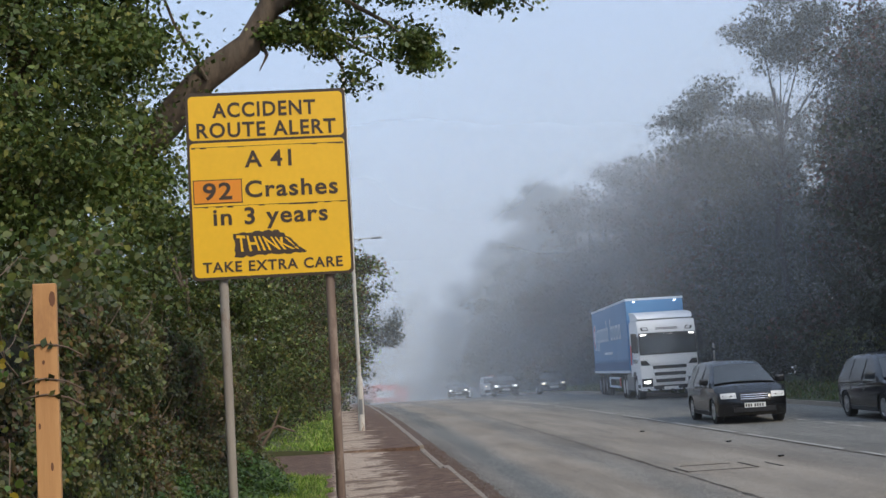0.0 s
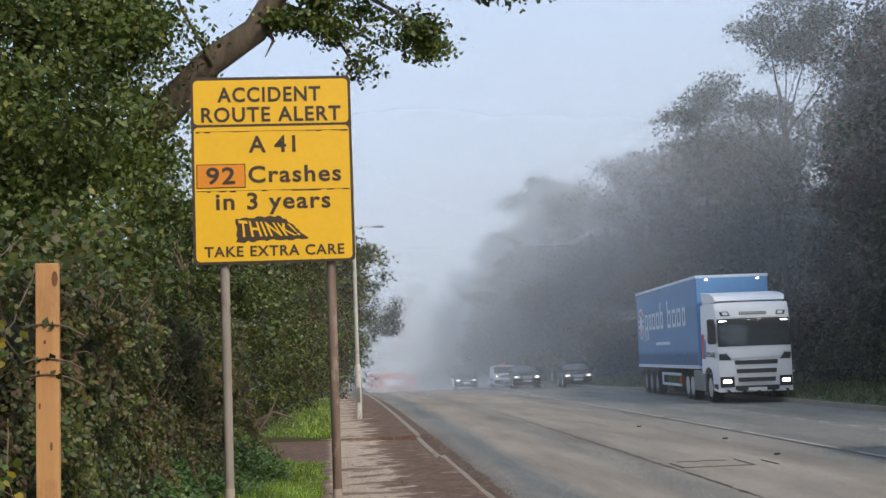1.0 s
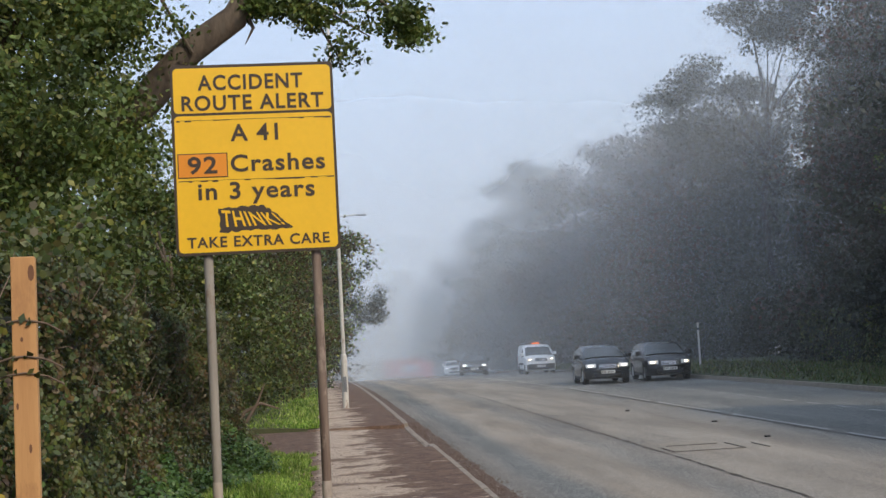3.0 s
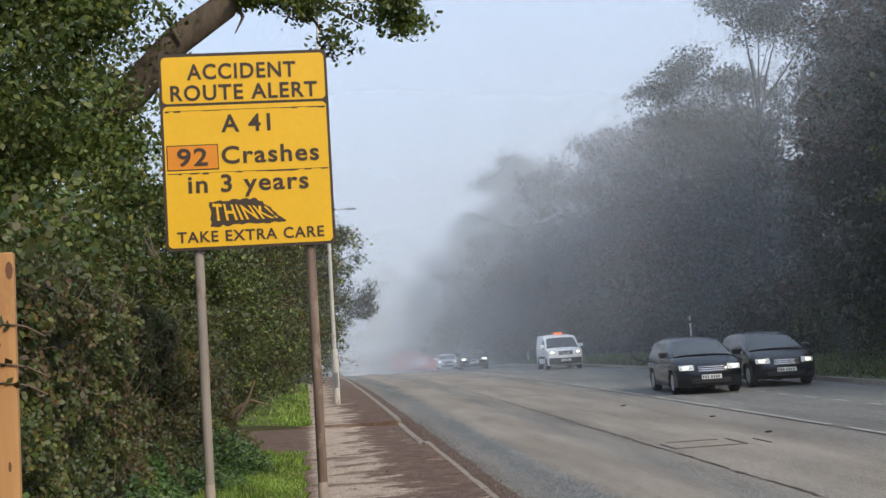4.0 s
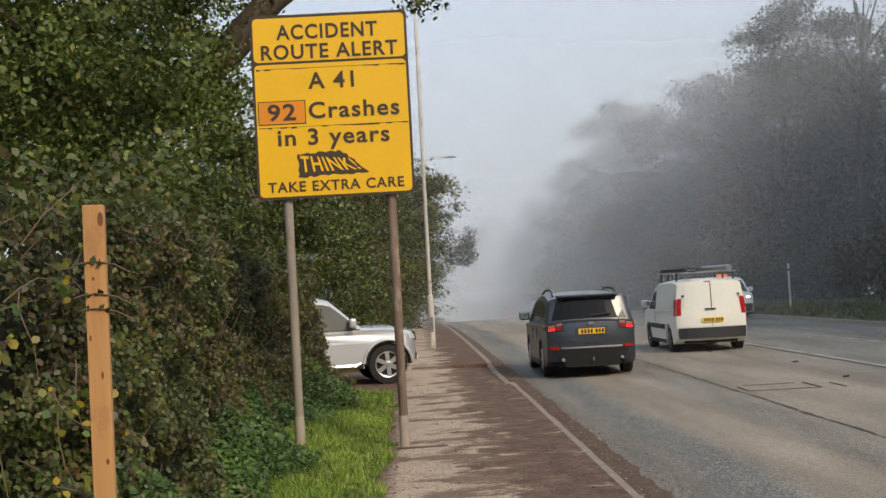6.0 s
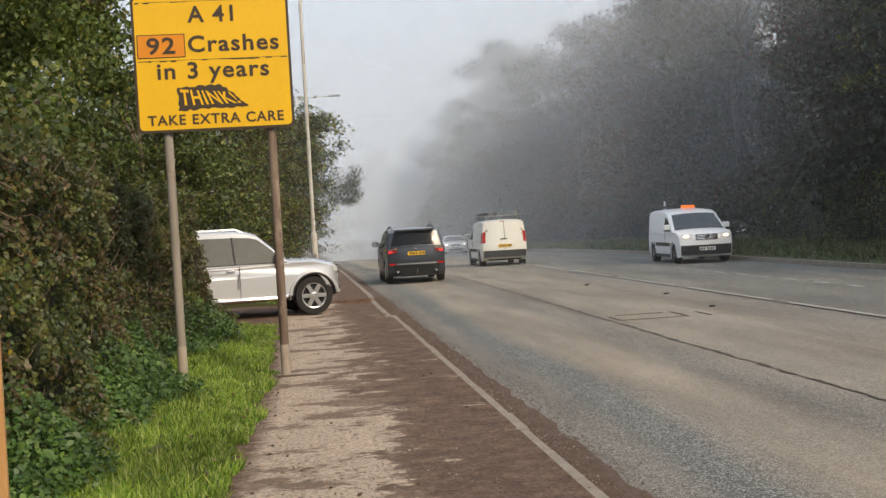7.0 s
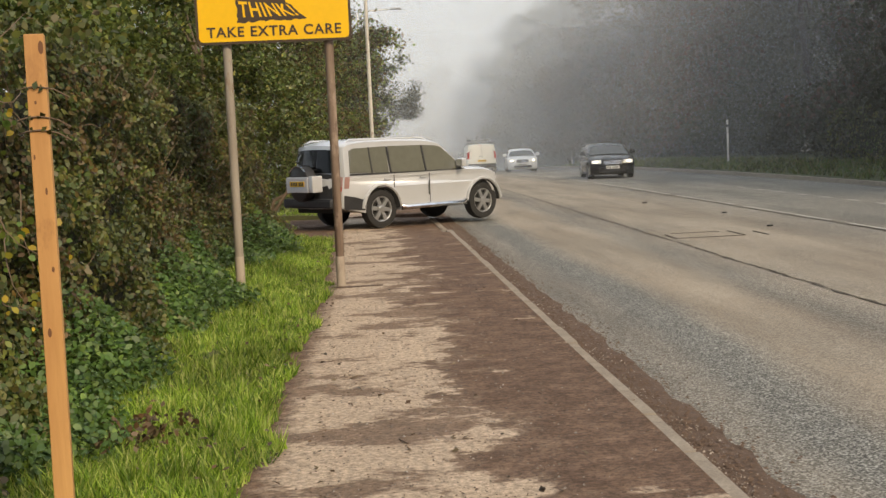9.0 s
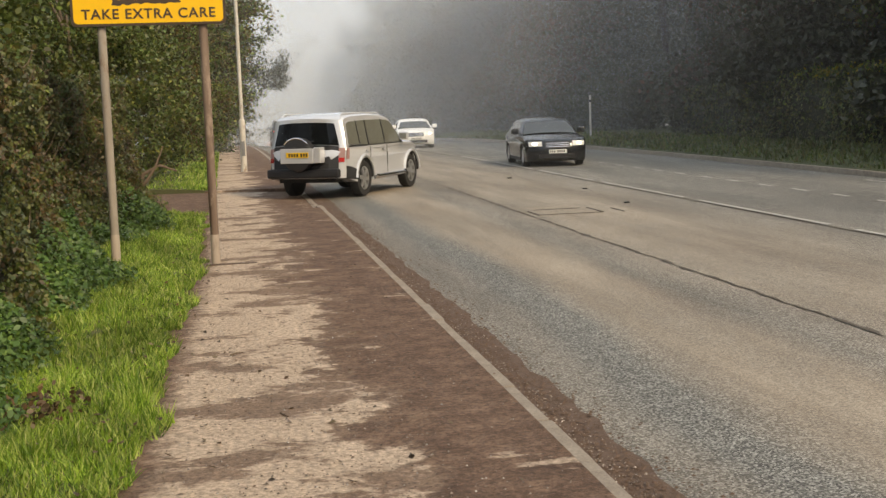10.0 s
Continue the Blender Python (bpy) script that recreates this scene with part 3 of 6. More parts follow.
lamp_column(0.9, 76.0, 9.8, 2.0, "distant pale street lamp in the fog")


def marker(x, y, h):
    s = thing("marker_post", "thin white post on the far verge", "post", "verge posts", m=pose(x, y, float(gz(y)) + 0.3))
    part("shaft", turned([(0.045, -0.3), (0.045, h), (0.03, h + 0.03)], 8, "Z"), M["lamp"], s)
    part("band", turned([(0.047, h - 0.3), (0.047, h - 0.2)], 8, "Z"), M["trim"], s)


marker(16.9, 55, 1.9)
marker(17.2, 98, 1.9)


# ---- hedges and trees ----
def billow(y, z):
    """Swell and hollow of the hedge's face: boughs half a metre across with smaller tufts on them."""
    return np.array([0.55 * noise.noise(Vector((a * 0.55, b * 0.9, 3.0))) + 0.75 * noise.noise(Vector((a * 1.5, b * 2.1, 8.0))) + 0.55 * noise.noise(Vector((a * 3.6, b * 4.4, 15.0))) for a, b in zip(y, z)])


def hedge_face(n, x, y0, y1, height, depth):
    """Points over the road side of a hedge: tufts stand out, and the hollows between them stay thin of leaves."""
    y = y0 + (y1 - y0) * rng.random(n) ** 1.25
    hh = height(y)
    z = hh * rng.beta(1.15, 1.0, n)
    b = billow(y, z)
    keep = rng.random(n) < np.clip(0.62 + 1.5 * b, 0.10, 1.0)
    y, z, hh, b = y[keep], z[keep], hh[keep], b[keep]
    m = len(y)
    lean = 0.42 * np.clip(1 - z / 0.8, 0, 1) - 0.25 * np.clip(z / hh - 0.75, 0, 1) * 4 * 0.3
    xx = x(y) + b * 0.34 + lean - depth * rng.beta(1.0, 3.2, m)
    return np.stack([xx, y, z + 0.12], axis=1)


def hedge_top(n, x, y0, y1, height, depth):
    y = rng.uniform(y0, y1, n)
    u = rng.uniform(0, 1, n)
    z = height(y) + 0.12 * np.sin(y * 2.1) + rng.normal(0, 0.10, n) + 0.25 * rng.random(n) ** 4
    return np.stack([x(y) - u * depth, y, z + 0.1], axis=1)


hx = lambda y: -1.72 + 0.12 * np.sin(y * 0.7) + 0.05 * np.clip(y - 15, 0, 9)
hh = lambda y: 2.52 + 0.10 * np.sin(y * 1.3 + 1) - 0.012 * (y - 12)


def left_hedge():
    s = thing("hedge", "dense dark green and browning roadside hedge", "hedge", "left hedges")
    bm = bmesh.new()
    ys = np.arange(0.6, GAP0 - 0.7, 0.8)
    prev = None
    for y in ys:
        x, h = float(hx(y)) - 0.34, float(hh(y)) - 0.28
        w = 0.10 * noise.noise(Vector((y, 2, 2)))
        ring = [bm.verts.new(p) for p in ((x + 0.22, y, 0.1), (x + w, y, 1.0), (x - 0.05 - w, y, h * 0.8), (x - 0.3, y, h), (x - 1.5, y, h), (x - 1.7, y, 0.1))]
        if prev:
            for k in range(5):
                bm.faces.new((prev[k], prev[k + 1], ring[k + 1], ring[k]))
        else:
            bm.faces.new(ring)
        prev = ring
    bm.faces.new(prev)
    # dark sheet behind the leaves, standing in for the hedge's inner shade
    part("shade_core", bm, M["core"], s, "dark core coloured as the hedge's inner shade")
    out = lambda n: np.tile([1.0, -0.45, 0.35], (n, 1))
    p = hedge_face(150000, hx, 1.0, GAP0 - 0.3, hh, 0.42)
    quads("foliage", leaves(p, 0.050, out(len(p)), oval=True), M["hedge"], s)
    p = hedge_face(46000, hx, 1.0, GAP0 - 0.3, lambda y: hh(y) * 0.95, 0.30)
    p = p[(p[:, 2] > 0.55)]
    keep = np.array([noise.noise(Vector((a[1] * 0.8, a[2] * 1.1, 20.0))) > -0.02 for a in p])
    quads("browning_foliage", leaves(p[keep] + [0.03, 0, 0], 0.048, out(int(keep.sum())), oval=True), M["brown_leaf"], s)
    p = hedge_top(14000, lambda y: hx(y) - 0.05, 1.0, GAP0 - 0.3, hh, 1.5)
    quads("top_foliage", leaves(p, 0.07), M["hedge"], s)
    # the end that faces the entrance
    n = 7000
    p = np.stack([rng.uniform(-3.4, -1.5, n), GAP0 - 0.55 + rng.normal(0, 0.14, n), rng.uniform(0.1, 2.4, n)], axis=1)
    quads("end_foliage", leaves(p, 0.07), M["hedge"], s)
    r = random.Random(11)
    for _ in range(170):
        y, z = r.uniform(2, GAP0 - 1), r.uniform(0.3, 2.5)
        x = float(hx(y)) + 0.05
        a = Vector((x - 0.1, y, z))
        d = Vector((r.uniform(0.0, 0.22), r.uniform(-0.3, 0.3), r.uniform(-0.1, 0.4)))
        part("twig", tube([a, a + d * 0.5 + Vector((0.03, 0, 0.02)), a + d], [0.006, 0.004, 0.002], 4), M["twig"], s)
    return s


left_hedge()


def climbers():
    """The yellowing climber that grows through the hedge near the timber post."""
    s = thing("climbing_vine", "yellow-green climbing vine over the hedge by the timber post", "vine")
    r = random.Random(3)
    cs = []
    for _ in range(24):
        y = r.uniform(4.6, 8.2)
        a = Vector((float(hx(y)) + 0.12, y, r.uniform(0.9, 2.3)))
        pts = [a]
        d = Vector((r.uniform(-0.02, 0.08), r.uniform(-0.2, 0.2), r.uniform(-0.15, 0.15)))
        for k in range(4):
            d += Vector((r.uniform(-0.04, 0.04), r.uniform(-0.08, 0.08), r.uniform(-0.08, 0.06)))
            pts.append(pts[-1] + d)
            for _ in range(2):
                cs.append(pts[-1] + Vector((r.uniform(-0.06, 0.08), r.uniform(-0.08, 0.08), r.uniform(-0.08, 0.08))))
        part("stem", tube(pts, [0.005, 0.005, 0.004, 0.003, 0.002], 4), M["twig"], s)
    c = np.array([tuple(v) for v in cs])
    quads("foliage", leaves(c, 0.050, np.tile([0.6, -1.0, 0.3], (len(c), 1)), wide=0.42, oval=True), M["vine"], s)
    # young shoots that stand above the hedge
    n = 110
    c = np.stack([rng.normal(-1.42, 0.22, n), rng.normal(8.6, 0.4, n), 2.45 + rng.beta(1.2, 2.6, n) * 0.75], axis=1)
    quads("young_foliage", leaves(c, 0.055, np.tile([0.4, -1.0, 0.4], (n, 1)), wide=0.4, oval=True), M["hedge"], s)


climbers()


def undergrowth():
    s = thing("nettles", "green nettles and low weeds along the hedge foot", "weeds", kind="stuff")
    n = 34000
    y = rng.uniform(1.5, GAP0 - 0.8, n)
    reach = 0.56 + 0.24 * np.sin(y * 1.1) + 0.15 * np.sin(y * 2.9 + 2)
    u = rng.beta(1.1, 1.6, n)
    x = hx(y) + 0.1 + u * reach
    z = 0.18 + (0.62 - 0.5 * u) * rng.random(n) * (0.9 + 0.4 * np.sin(y * 1.7))
    quads("weed_leaves", leaves(np.stack([x, y, z], axis=1), 0.054, np.tile([0.3, -0.3, 1.0], (n, 1)), 0.3, oval=True), M["nettle"], s)


undergrowth()


def grass(name, n, x0, x1, y0, y1, tall, zfun, label, wide=0.006, near=2.0, mat="grass"):
    y = y0 + (y1 - y0) * rng.random(n) ** near
    x = x0(y) + (x1(y) - x0(y)) * rng.random(n)
    z = zfun(x, y)
    h = tall * rng.uniform(0.35, 1.2, n) * (0.75 + 0.5 * np.array([noise.noise(Vector((a * 1.6, b * 1.1, 0))) + 1.1 * noise.noise(Vector((a * 5.5, b * 4.5, 7))) for a, b in zip(x, y)])).clip(0.2, 1.7)
    a = rng.uniform(0, 2 * np.pi, n)
    lean = rng.normal(0, 0.45, (n, 2)) * h[:, None]
    w = wide * rng.uniform(0.7, 1.6, n) * (1 + y / 14)
    base = np.stack([x, y, z - 0.01], axis=1)
    side = np.stack([np.cos(a) * w, np.sin(a) * w, np.zeros(n)], axis=1)
    tip = base + np.stack([lean[:, 0], lean[:, 1], h], axis=1)
    ob = quads(name, np.stack([base - side, base + side, tip], axis=1), M[mat], corners=3)
    return tagged(ob, label, "grass", kind="stuff")


zl = lambda x, y: np.interp(x, (-2.6, -1.3, -0.55, -0.03), (0.24, 0.20, 0.16, 0.10)) + gz(y)
grass("grass", 120000, lambda y: -1.75 + 0 * y, lambda y: np.array([we(float(q)) for q in y]) - 0.02 + 0.03 * np.sin(y * 5.1), 1.0, GAP0 - 0.7, 0.115, zl, "bright green uncut verge grass beside the footway", 0.004)
grass("grass", 9000, lambda y: -1.6 + 0 * y, lambda y: 0.1 + 0 * y, GAP1 + 0.4, 60, 0.16, lambda x, y: gz(y) + 0.13, "green verge grass beyond the field entrance", 0.006, 1.6)
grass("grass", 14000, lambda y: 15.0 + 0 * y, lambda y: 18.5 + 0 * y, 10, 90, 0.22, lambda x, y: gz(y) + np.interp(x, (14.9, 15.6, 17.2, 22), (0.13, 0.22, 0.34, 0.6)), "rough grass on the far verge", 0.008, 1.2, "rough_grass")


def crown_points(blobs, clumps, per, spread, seed, layered=0.6):
    """Leaf places in clumps: a share gathered into flat boughs near the crown's skin, the rest scattered through it."""
    r = np.random.default_rng(seed)
    vol = np.array([b[3] * b[4] * b[5] for b in blobs]) ** 0.75
    def inside(k, power):
        bl = np.array(blobs)[r.choice(len(blobs), k, p=vol / vol.sum())]
        v = r.normal(size=(k, 3))
        v /= np.linalg.norm(v, axis=1, keepdims=True)
        return bl[:, :3] + v * bl[:, 3:6] * (r.random((k, 1)) ** power), bl[:, 3:6].mean(axis=1, keepdims=True)
    n1 = int(clumps * layered)
    boughs, size = inside(max(3, n1 // 9), 0.22)
    pick = r.integers(0, len(boughs), n1)
    c1 = boughs[pick] + r.normal(size=(n1, 3)) * size[pick] * np.array([0.17, 0.17, 0.075])
    c2, _ = inside(clumps - n1, 0.42)
    c = np.concatenate([c1, c2])
    k = r.integers(int(per * 0.5), int(per * 1.5) + 1, clumps)
    pts = np.repeat(c, k, axis=0) + r.normal(size=(k.sum(), 3)) * np.array([spread, spread, spread * 0.6])
    return c, pts


def tree(label, base, trunk, r0, blobs, clumps, per, spread, leaf, mats, seed, name="tree", limbs=14, category="tree", group="", fork=0.35, bark="bark"):
    """A tapered trunk, limbs to the crown's clumps, and clumps of leaves."""
    s = thing(name, label, category, group)
    r = random.Random(seed)
    c, pts = crown_points(blobs, clumps, per, spread, seed)
    b = Vector(base)
    top = Vector(trunk)
    mids = [b.lerp(top, f) + Vector((r.uniform(-1, 1), r.uniform(-1, 1), 0)) * 0.06 * (top - b).length * (f * (1 - f) * 4) for f in (0, 0.25, 0.5, 0.75, 1)]
    part("trunk", tube([b - Vector((0, 0, 0.4))] + mids, [r0 * 1.35, r0 * 1.1, r0 * 0.85, r0 * 0.7, r0 * 0.5, r0 * 0.25], 10), M[bark], s, "", True)
    for k in range(limbs):
        q = Vector(tuple(c[r.randrange(len(c))]))
        f = min(0.95, max(fork, (q.z - b.z) / max(0.1, (top.z - b.z)) * 0.7))
        a = b.lerp(top, f)
        m = a.lerp(q, 0.5) + Vector((r.uniform(-0.3, 0.3), r.uniform(-0.3, 0.3), 0.25))
        part("limb", tube([a, m, q], [r0 * 0.32, r0 * 0.18, r0 * 0.05], 6), M[bark], s, "", True)
    w = len(mats)
    pick = np.random.default_rng(seed + 1).integers(0, w, len(pts))
    for i, m in enumerate(mats):
        quads("crown", leaves(pts[pick == i], leaf), M[m], s)
    return s


# the big oak behind the hedge, whose limb hangs over the sign
oak = tree("large spreading oak with dark green turning leaves", (-4.6, 21.0, 0), (-4.9, 20.5, 9.5), 0.42,
           [(-5.2, 17.5, 6.2, 3.1, 3.6, 2.6), (-4.4, 19, 9.6, 2.4, 3.2, 2.4), (-7.5, 15.5, 5.5, 2.6, 3, 3.2), (-4.1, 17.2, 4.2, 2.0, 2.6, 1.3), (-8, 18, 10, 3.2, 3.2, 3)], 1900, 78, 0.24, 0.095, ("oak",), 21, "oak_tree", 22)
limb = [(-4.7, 20.8, 4.6), (-3.2, 20.2, 5.2), (-2.25, 20.0, 5.95), (-1.62, 20.0, 6.65), (-0.9, 20.0, 7.15), (-0.55, 20, 7.75), (0.35, 20, 8.2), (1.6, 19.8, 8.6), (3.0, 19.6, 8.5)]
part("great_limb", tube(limb, [0.34, 0.30, 0.26, 0.23, 0.21, 0.19, 0.15, 0.10, 0.04], 12), M["bark"], oak, "thick bent limb over the sign", True)
sprays = [((-0.6, 20, 7.6), (0.45, 20, 7.25), (1.2, 19.9, 6.75)), ((0.2, 20, 8.1), (1.3, 19.9, 7.4), (1.95, 19.8, 6.75)), ((-0.5, 20, 7.6), (0.3, 20.1, 7.2), (0.75, 20, 6.35)),
          ((2.2, 19.7, 8.5), (3.0, 19.6, 7.9), (3.6, 19.5, 7.45)), ((-0.75, 20, 7.3), (-0.62, 19.9, 6.95), (-0.75, 19.9, 6.7))]
for a, b_, c in sprays:
    part("bough", tube([a, b_, c], [0.05, 0.03, 0.008], 6), M["bark"], oak, "", True)
part("bough", tube([(-1.55, 19.75, 6.55), (-2.0, 19.6, 7.4), (-2.4, 19.5, 8.6)], [0.03, 0.025, 0.02], 6), M["bark"], oak, "", True)
_, p = crown_points([(0.0, 20, 7.45, 0.7, 0.5, 0.35), (1.1, 19.9, 7.1, 0.95, 0.6, 0.5), (0.75, 20, 6.55, 0.28, 0.3, 0.3), (1.75, 19.8, 6.95, 0.5, 0.4, 0.35), (1.2, 19.9, 8.1, 1.9, 0.9, 0.5), (3.2, 19.6, 7.75, 0.75, 0.5, 0.3)], 210, 52, 0.14, 5)
quads("limb_leaves", leaves(p, 0.085, oval=True), M["oak"], oak)
_, p = crown_points([(-2.7, 19.4, 7.9, 0.8, 0.8, 1.1), (-2.4, 19.6, 4.9, 0.5, 0.8, 1.3), (-3.0, 19.4, 6.6, 0.7, 0.8, 0.8), (-2.3, 19.3, 8.3, 0.6, 0.6, 0.5)], 210, 54, 0.2, 6)
quads("side_leaves", leaves(p, 0.092, oval=True), M["oak"], oak)

# shrubs and small trees along the left side, beyond the entrance
LEFT = [((-3.6, 31.5), 5.6, [(-2.6, 31.5, 2.2, 1.7, 1.6, 2.0), (-3.6, 32.5, 4.2, 1.8, 2.0, 1.6)], 170, ("hedge", "oak")),
        ((-3.2, 35.5), 6.8, [(-2.2, 35.5, 2.2, 2.0, 2.2, 2.1), (-2.6, 36, 4.8, 2.0, 2.4, 1.8)], 190, ("oak", "hedge")),
        ((-2.6, 41.0), 7.4, [(-1.5, 41, 2.4, 1.9, 2.6, 2.3), (-1.6, 41.5, 5.3, 2.2, 2.6, 1.7)], 200, ("oak", "brown_leaf")),
        ((-2.4, 47.0), 8.0, [(-1.0, 47, 2.6, 1.8, 2.8, 2.5), (-0.9, 47.5, 5.6, 2.1, 2.6, 1.8)], 190, ("oak", "hedge", "brown_leaf")),
        ((-2.0, 54.0), 8.6, [(-0.6, 54, 3.0, 1.9, 3.2, 2.6), (0.0, 55, 5.8, 2.4, 3.0, 1.8)], 190, ("oak", "brown_leaf")),
        ((-1.6, 63.0), 9.0, [(-0.2, 63, 3.0, 2.0, 3.4, 2.8), (0.4, 63, 5.6, 2.8, 3.2, 2.0)], 190, ("oak", "wood_leaf")),
        ((-1.0, 78.0), 9.5, [(0.0, 78, 3.0, 2.2, 4.5, 3.2), (1.2, 80, 5.0, 3.2, 4, 2.4)], 190, ("wood_leaf",)),
        ((-1.0, 98.0), 9.5, [(-0.4, 98, 3.0, 2.4, 5, 3.6), (0.0, 98, 6.0, 3.2, 4, 3.0)], 170, ("wood_leaf",)),
        ((-6.5, 33.0), 9.0, [(-6.0, 33, 5.5, 2.8, 3, 3.5), (-5, 37, 5, 2.6, 3, 3)], 200, ("oak",)),
        ((-6.5, 44.0), 10.0, [(-5.5, 44, 6, 3.0, 4, 3.8), (-5, 52, 5.5, 2.8, 4, 3.4)], 200, ("oak",)),
        ((-9.5, 10.0), 10.0, [(-7.5, 9.5, 5.0, 2.4, 3.0, 3.4), (-9.5, 12, 8, 3.2, 3.5, 3)], 260, ("oak",)), ((-11, 20.0), 12.0, [(-9.5, 21, 5.5, 3, 3.4, 4.5), (-7, 24, 6.5, 3, 3.0, 4.5), (-5.5, 25.5, 9.5, 3, 3, 3)], 420, ("oak",)), ((-7, 27.5), 8.0, [(-5.2, 30, 3.2, 1.8, 1.6, 2.6), (-7, 29, 6, 2.4, 2.4, 3)], 260, ("oak",))]
for i, ((x, y), h, blobs, n, mats) in enumerate(LEFT):
    z = float(gz(y))
    tree("leafy green and browning tree in the roadside belt", (x, y, z), (x + 0.3, y, z + h * 0.8), 0.13, [(a, b_, c + z, d, e, f) for a, b_, c, d, e, f in blobs],
         int(n * 1.8), 50, 0.25, 0.11 if y < 50 else 0.15, mats, 100 + i, "tree", 10, group="left tree belt", fork=0.12)
# bare crossed stems by the entrance
s = thing("dead_branch", "pale dead arching branches in the shade", "branch")
bm = bmesh.new()
tube([(-1.75, 30.2, 0.1), (-1.6, 30.1, 0.55), (-1.2, 30.0, 0.75), (-0.8, 30.0, 0.6)], [0.05, 0.045, 0.035, 0.02], 8, bm)
tube([(-1.9, 30.2, 0.1), (-1.55, 30.0, 0.35), (-1.3, 30.0, 0.72), (-1.1, 30.1, 1.2)], [0.05, 0.04, 0.03, 0.015], 8, bm)
part("branch", bm, M["twig"], s, "", True)

# the wood on the far side of the road
WOOD = [((17.6, 104), 16.6, 5.0, ("wood_leaf",)), ((20.5, 112), 18.0, 5.2, ("wood_leaf",)), ((19.6, 92), 14.6, 4.8, ("wood_leaf", "russet")), ((22.0, 82), 15.2, 5.2, ("russet", "wood_leaf")),
        ((22.5, 72), 14.6, 4.6, ("russet", "russet", "wood_leaf")), ((25.0, 66), 14.5, 4.6, ("wood_leaf",)), ((24.5, 50), 15.5, 4.8, ("wood_leaf", "russet")), ((23.5, 40), 15.0, 4.8, ("wood_leaf",)),
        ((23.0, 30), 14.5, 4.8, ("wood_leaf",)), ((23.5, 20), 12, 4.8, ("wood_leaf", "russet")), ((30, 58), 18, 5.5, ("wood_leaf",)), ((30, 46), 17, 5.5, ("wood_leaf",)), ((30, 34), 16, 5.5, ("wood_leaf",)), ((31, 22), 16, 6, ("wood_leaf",)),
        ((29, 84), 17, 6, ("wood_leaf",)), ((28, 102), 17, 6, ("wood_leaf",)), ((33, 70), 19, 6, ("wood_leaf",)), ((-9, 205), 19, 8, ("wood_leaf",)), ((3, 212), 17, 8, ("wood_leaf",)), ((15, 206), 18, 8, ("wood_leaf",)), ((26, 200), 20, 8, ("wood_leaf",)), ((19, 128), 15.5, 5.5, ("wood_leaf",)), ((21, 150), 17, 6.5, ("wood_leaf",)), ((-4.5, 128), 13, 4.6, ("wood_leaf",)), ((-5.5, 150), 15, 5.5, ("wood_leaf",)), ((20, 176), 17, 7, ("wood_leaf",))]
for i, ((x, y), h, rad, mats) in enumerate(WOOD):
    z = float(gz(y)) + 0.5
    rr = random.Random(500 + i)
    blobs = [(x, y, z + h * 0.62, rad * 0.85, rad, h * 0.36), (x - rad * 0.35, y - 1, z + h * 0.33, rad * 0.7, rad * 0.9, h * 0.28), (x + rr.uniform(-1, 1), y + rr.uniform(-1, 1), z + h * 0.88, rad * 0.5, rad * 0.5, h * 0.12),
             (x - rad * 0.4, y, z + h * 0.13, rad * 0.75, rad, h * 0.12)]
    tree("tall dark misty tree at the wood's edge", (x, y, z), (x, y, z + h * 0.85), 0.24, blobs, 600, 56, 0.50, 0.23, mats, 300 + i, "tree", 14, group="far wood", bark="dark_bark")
# unseen trees added behind the camera to darken reflections in paint and glass
for i, (x, y, h, rad) in enumerate(((24, 6, 13, 5), (25, -10, 14, 5.5), (25, -27, 14, 6), (24, -46, 15, 7), (-9, -8, 11, 4.5), (-9.5, -22, 12, 5), (-9, -38, 12, 5.5), (-3, -62, 13, 6), (12, -75, 14, 8))):
    tree("unseen tree added behind the camera for dark reflections", (x, y, 0.3), (x, y, h * 0.85), 0.24, [(x, y, h * 0.6, rad * 0.85, rad, h * 0.36), (x, y, h * 0.25, rad * 0.9, rad, h * 0.22)], 300, 30, 0.6, 0.42, ("wood_leaf",), 1300 + i, "tree", 8, group="trees behind", bark="dark_bark")
# low growth under the trees
for i in range(17):
    y = 12 + i * 7.0
    x = 20.6 + 0.7 * math.sin(i * 2.3) - (2.5 if y > 95 else 0)
    z = float(gz(y)) + 0.45
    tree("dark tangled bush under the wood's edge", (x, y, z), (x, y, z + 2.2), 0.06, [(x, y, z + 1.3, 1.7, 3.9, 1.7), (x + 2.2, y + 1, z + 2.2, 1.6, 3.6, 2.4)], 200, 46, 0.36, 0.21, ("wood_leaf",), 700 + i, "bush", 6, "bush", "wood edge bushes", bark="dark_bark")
# the open-branched tree that stands above the rest
tree("tall thin-leaved tree with open branches in the mist", (23.0, 60, 0.3), (22.5, 60, 14.5), 0.2,
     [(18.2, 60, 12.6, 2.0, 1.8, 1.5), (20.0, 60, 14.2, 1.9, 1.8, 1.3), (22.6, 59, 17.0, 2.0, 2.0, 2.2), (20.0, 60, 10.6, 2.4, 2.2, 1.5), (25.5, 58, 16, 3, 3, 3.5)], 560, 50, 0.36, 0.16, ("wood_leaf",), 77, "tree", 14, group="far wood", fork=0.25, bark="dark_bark")


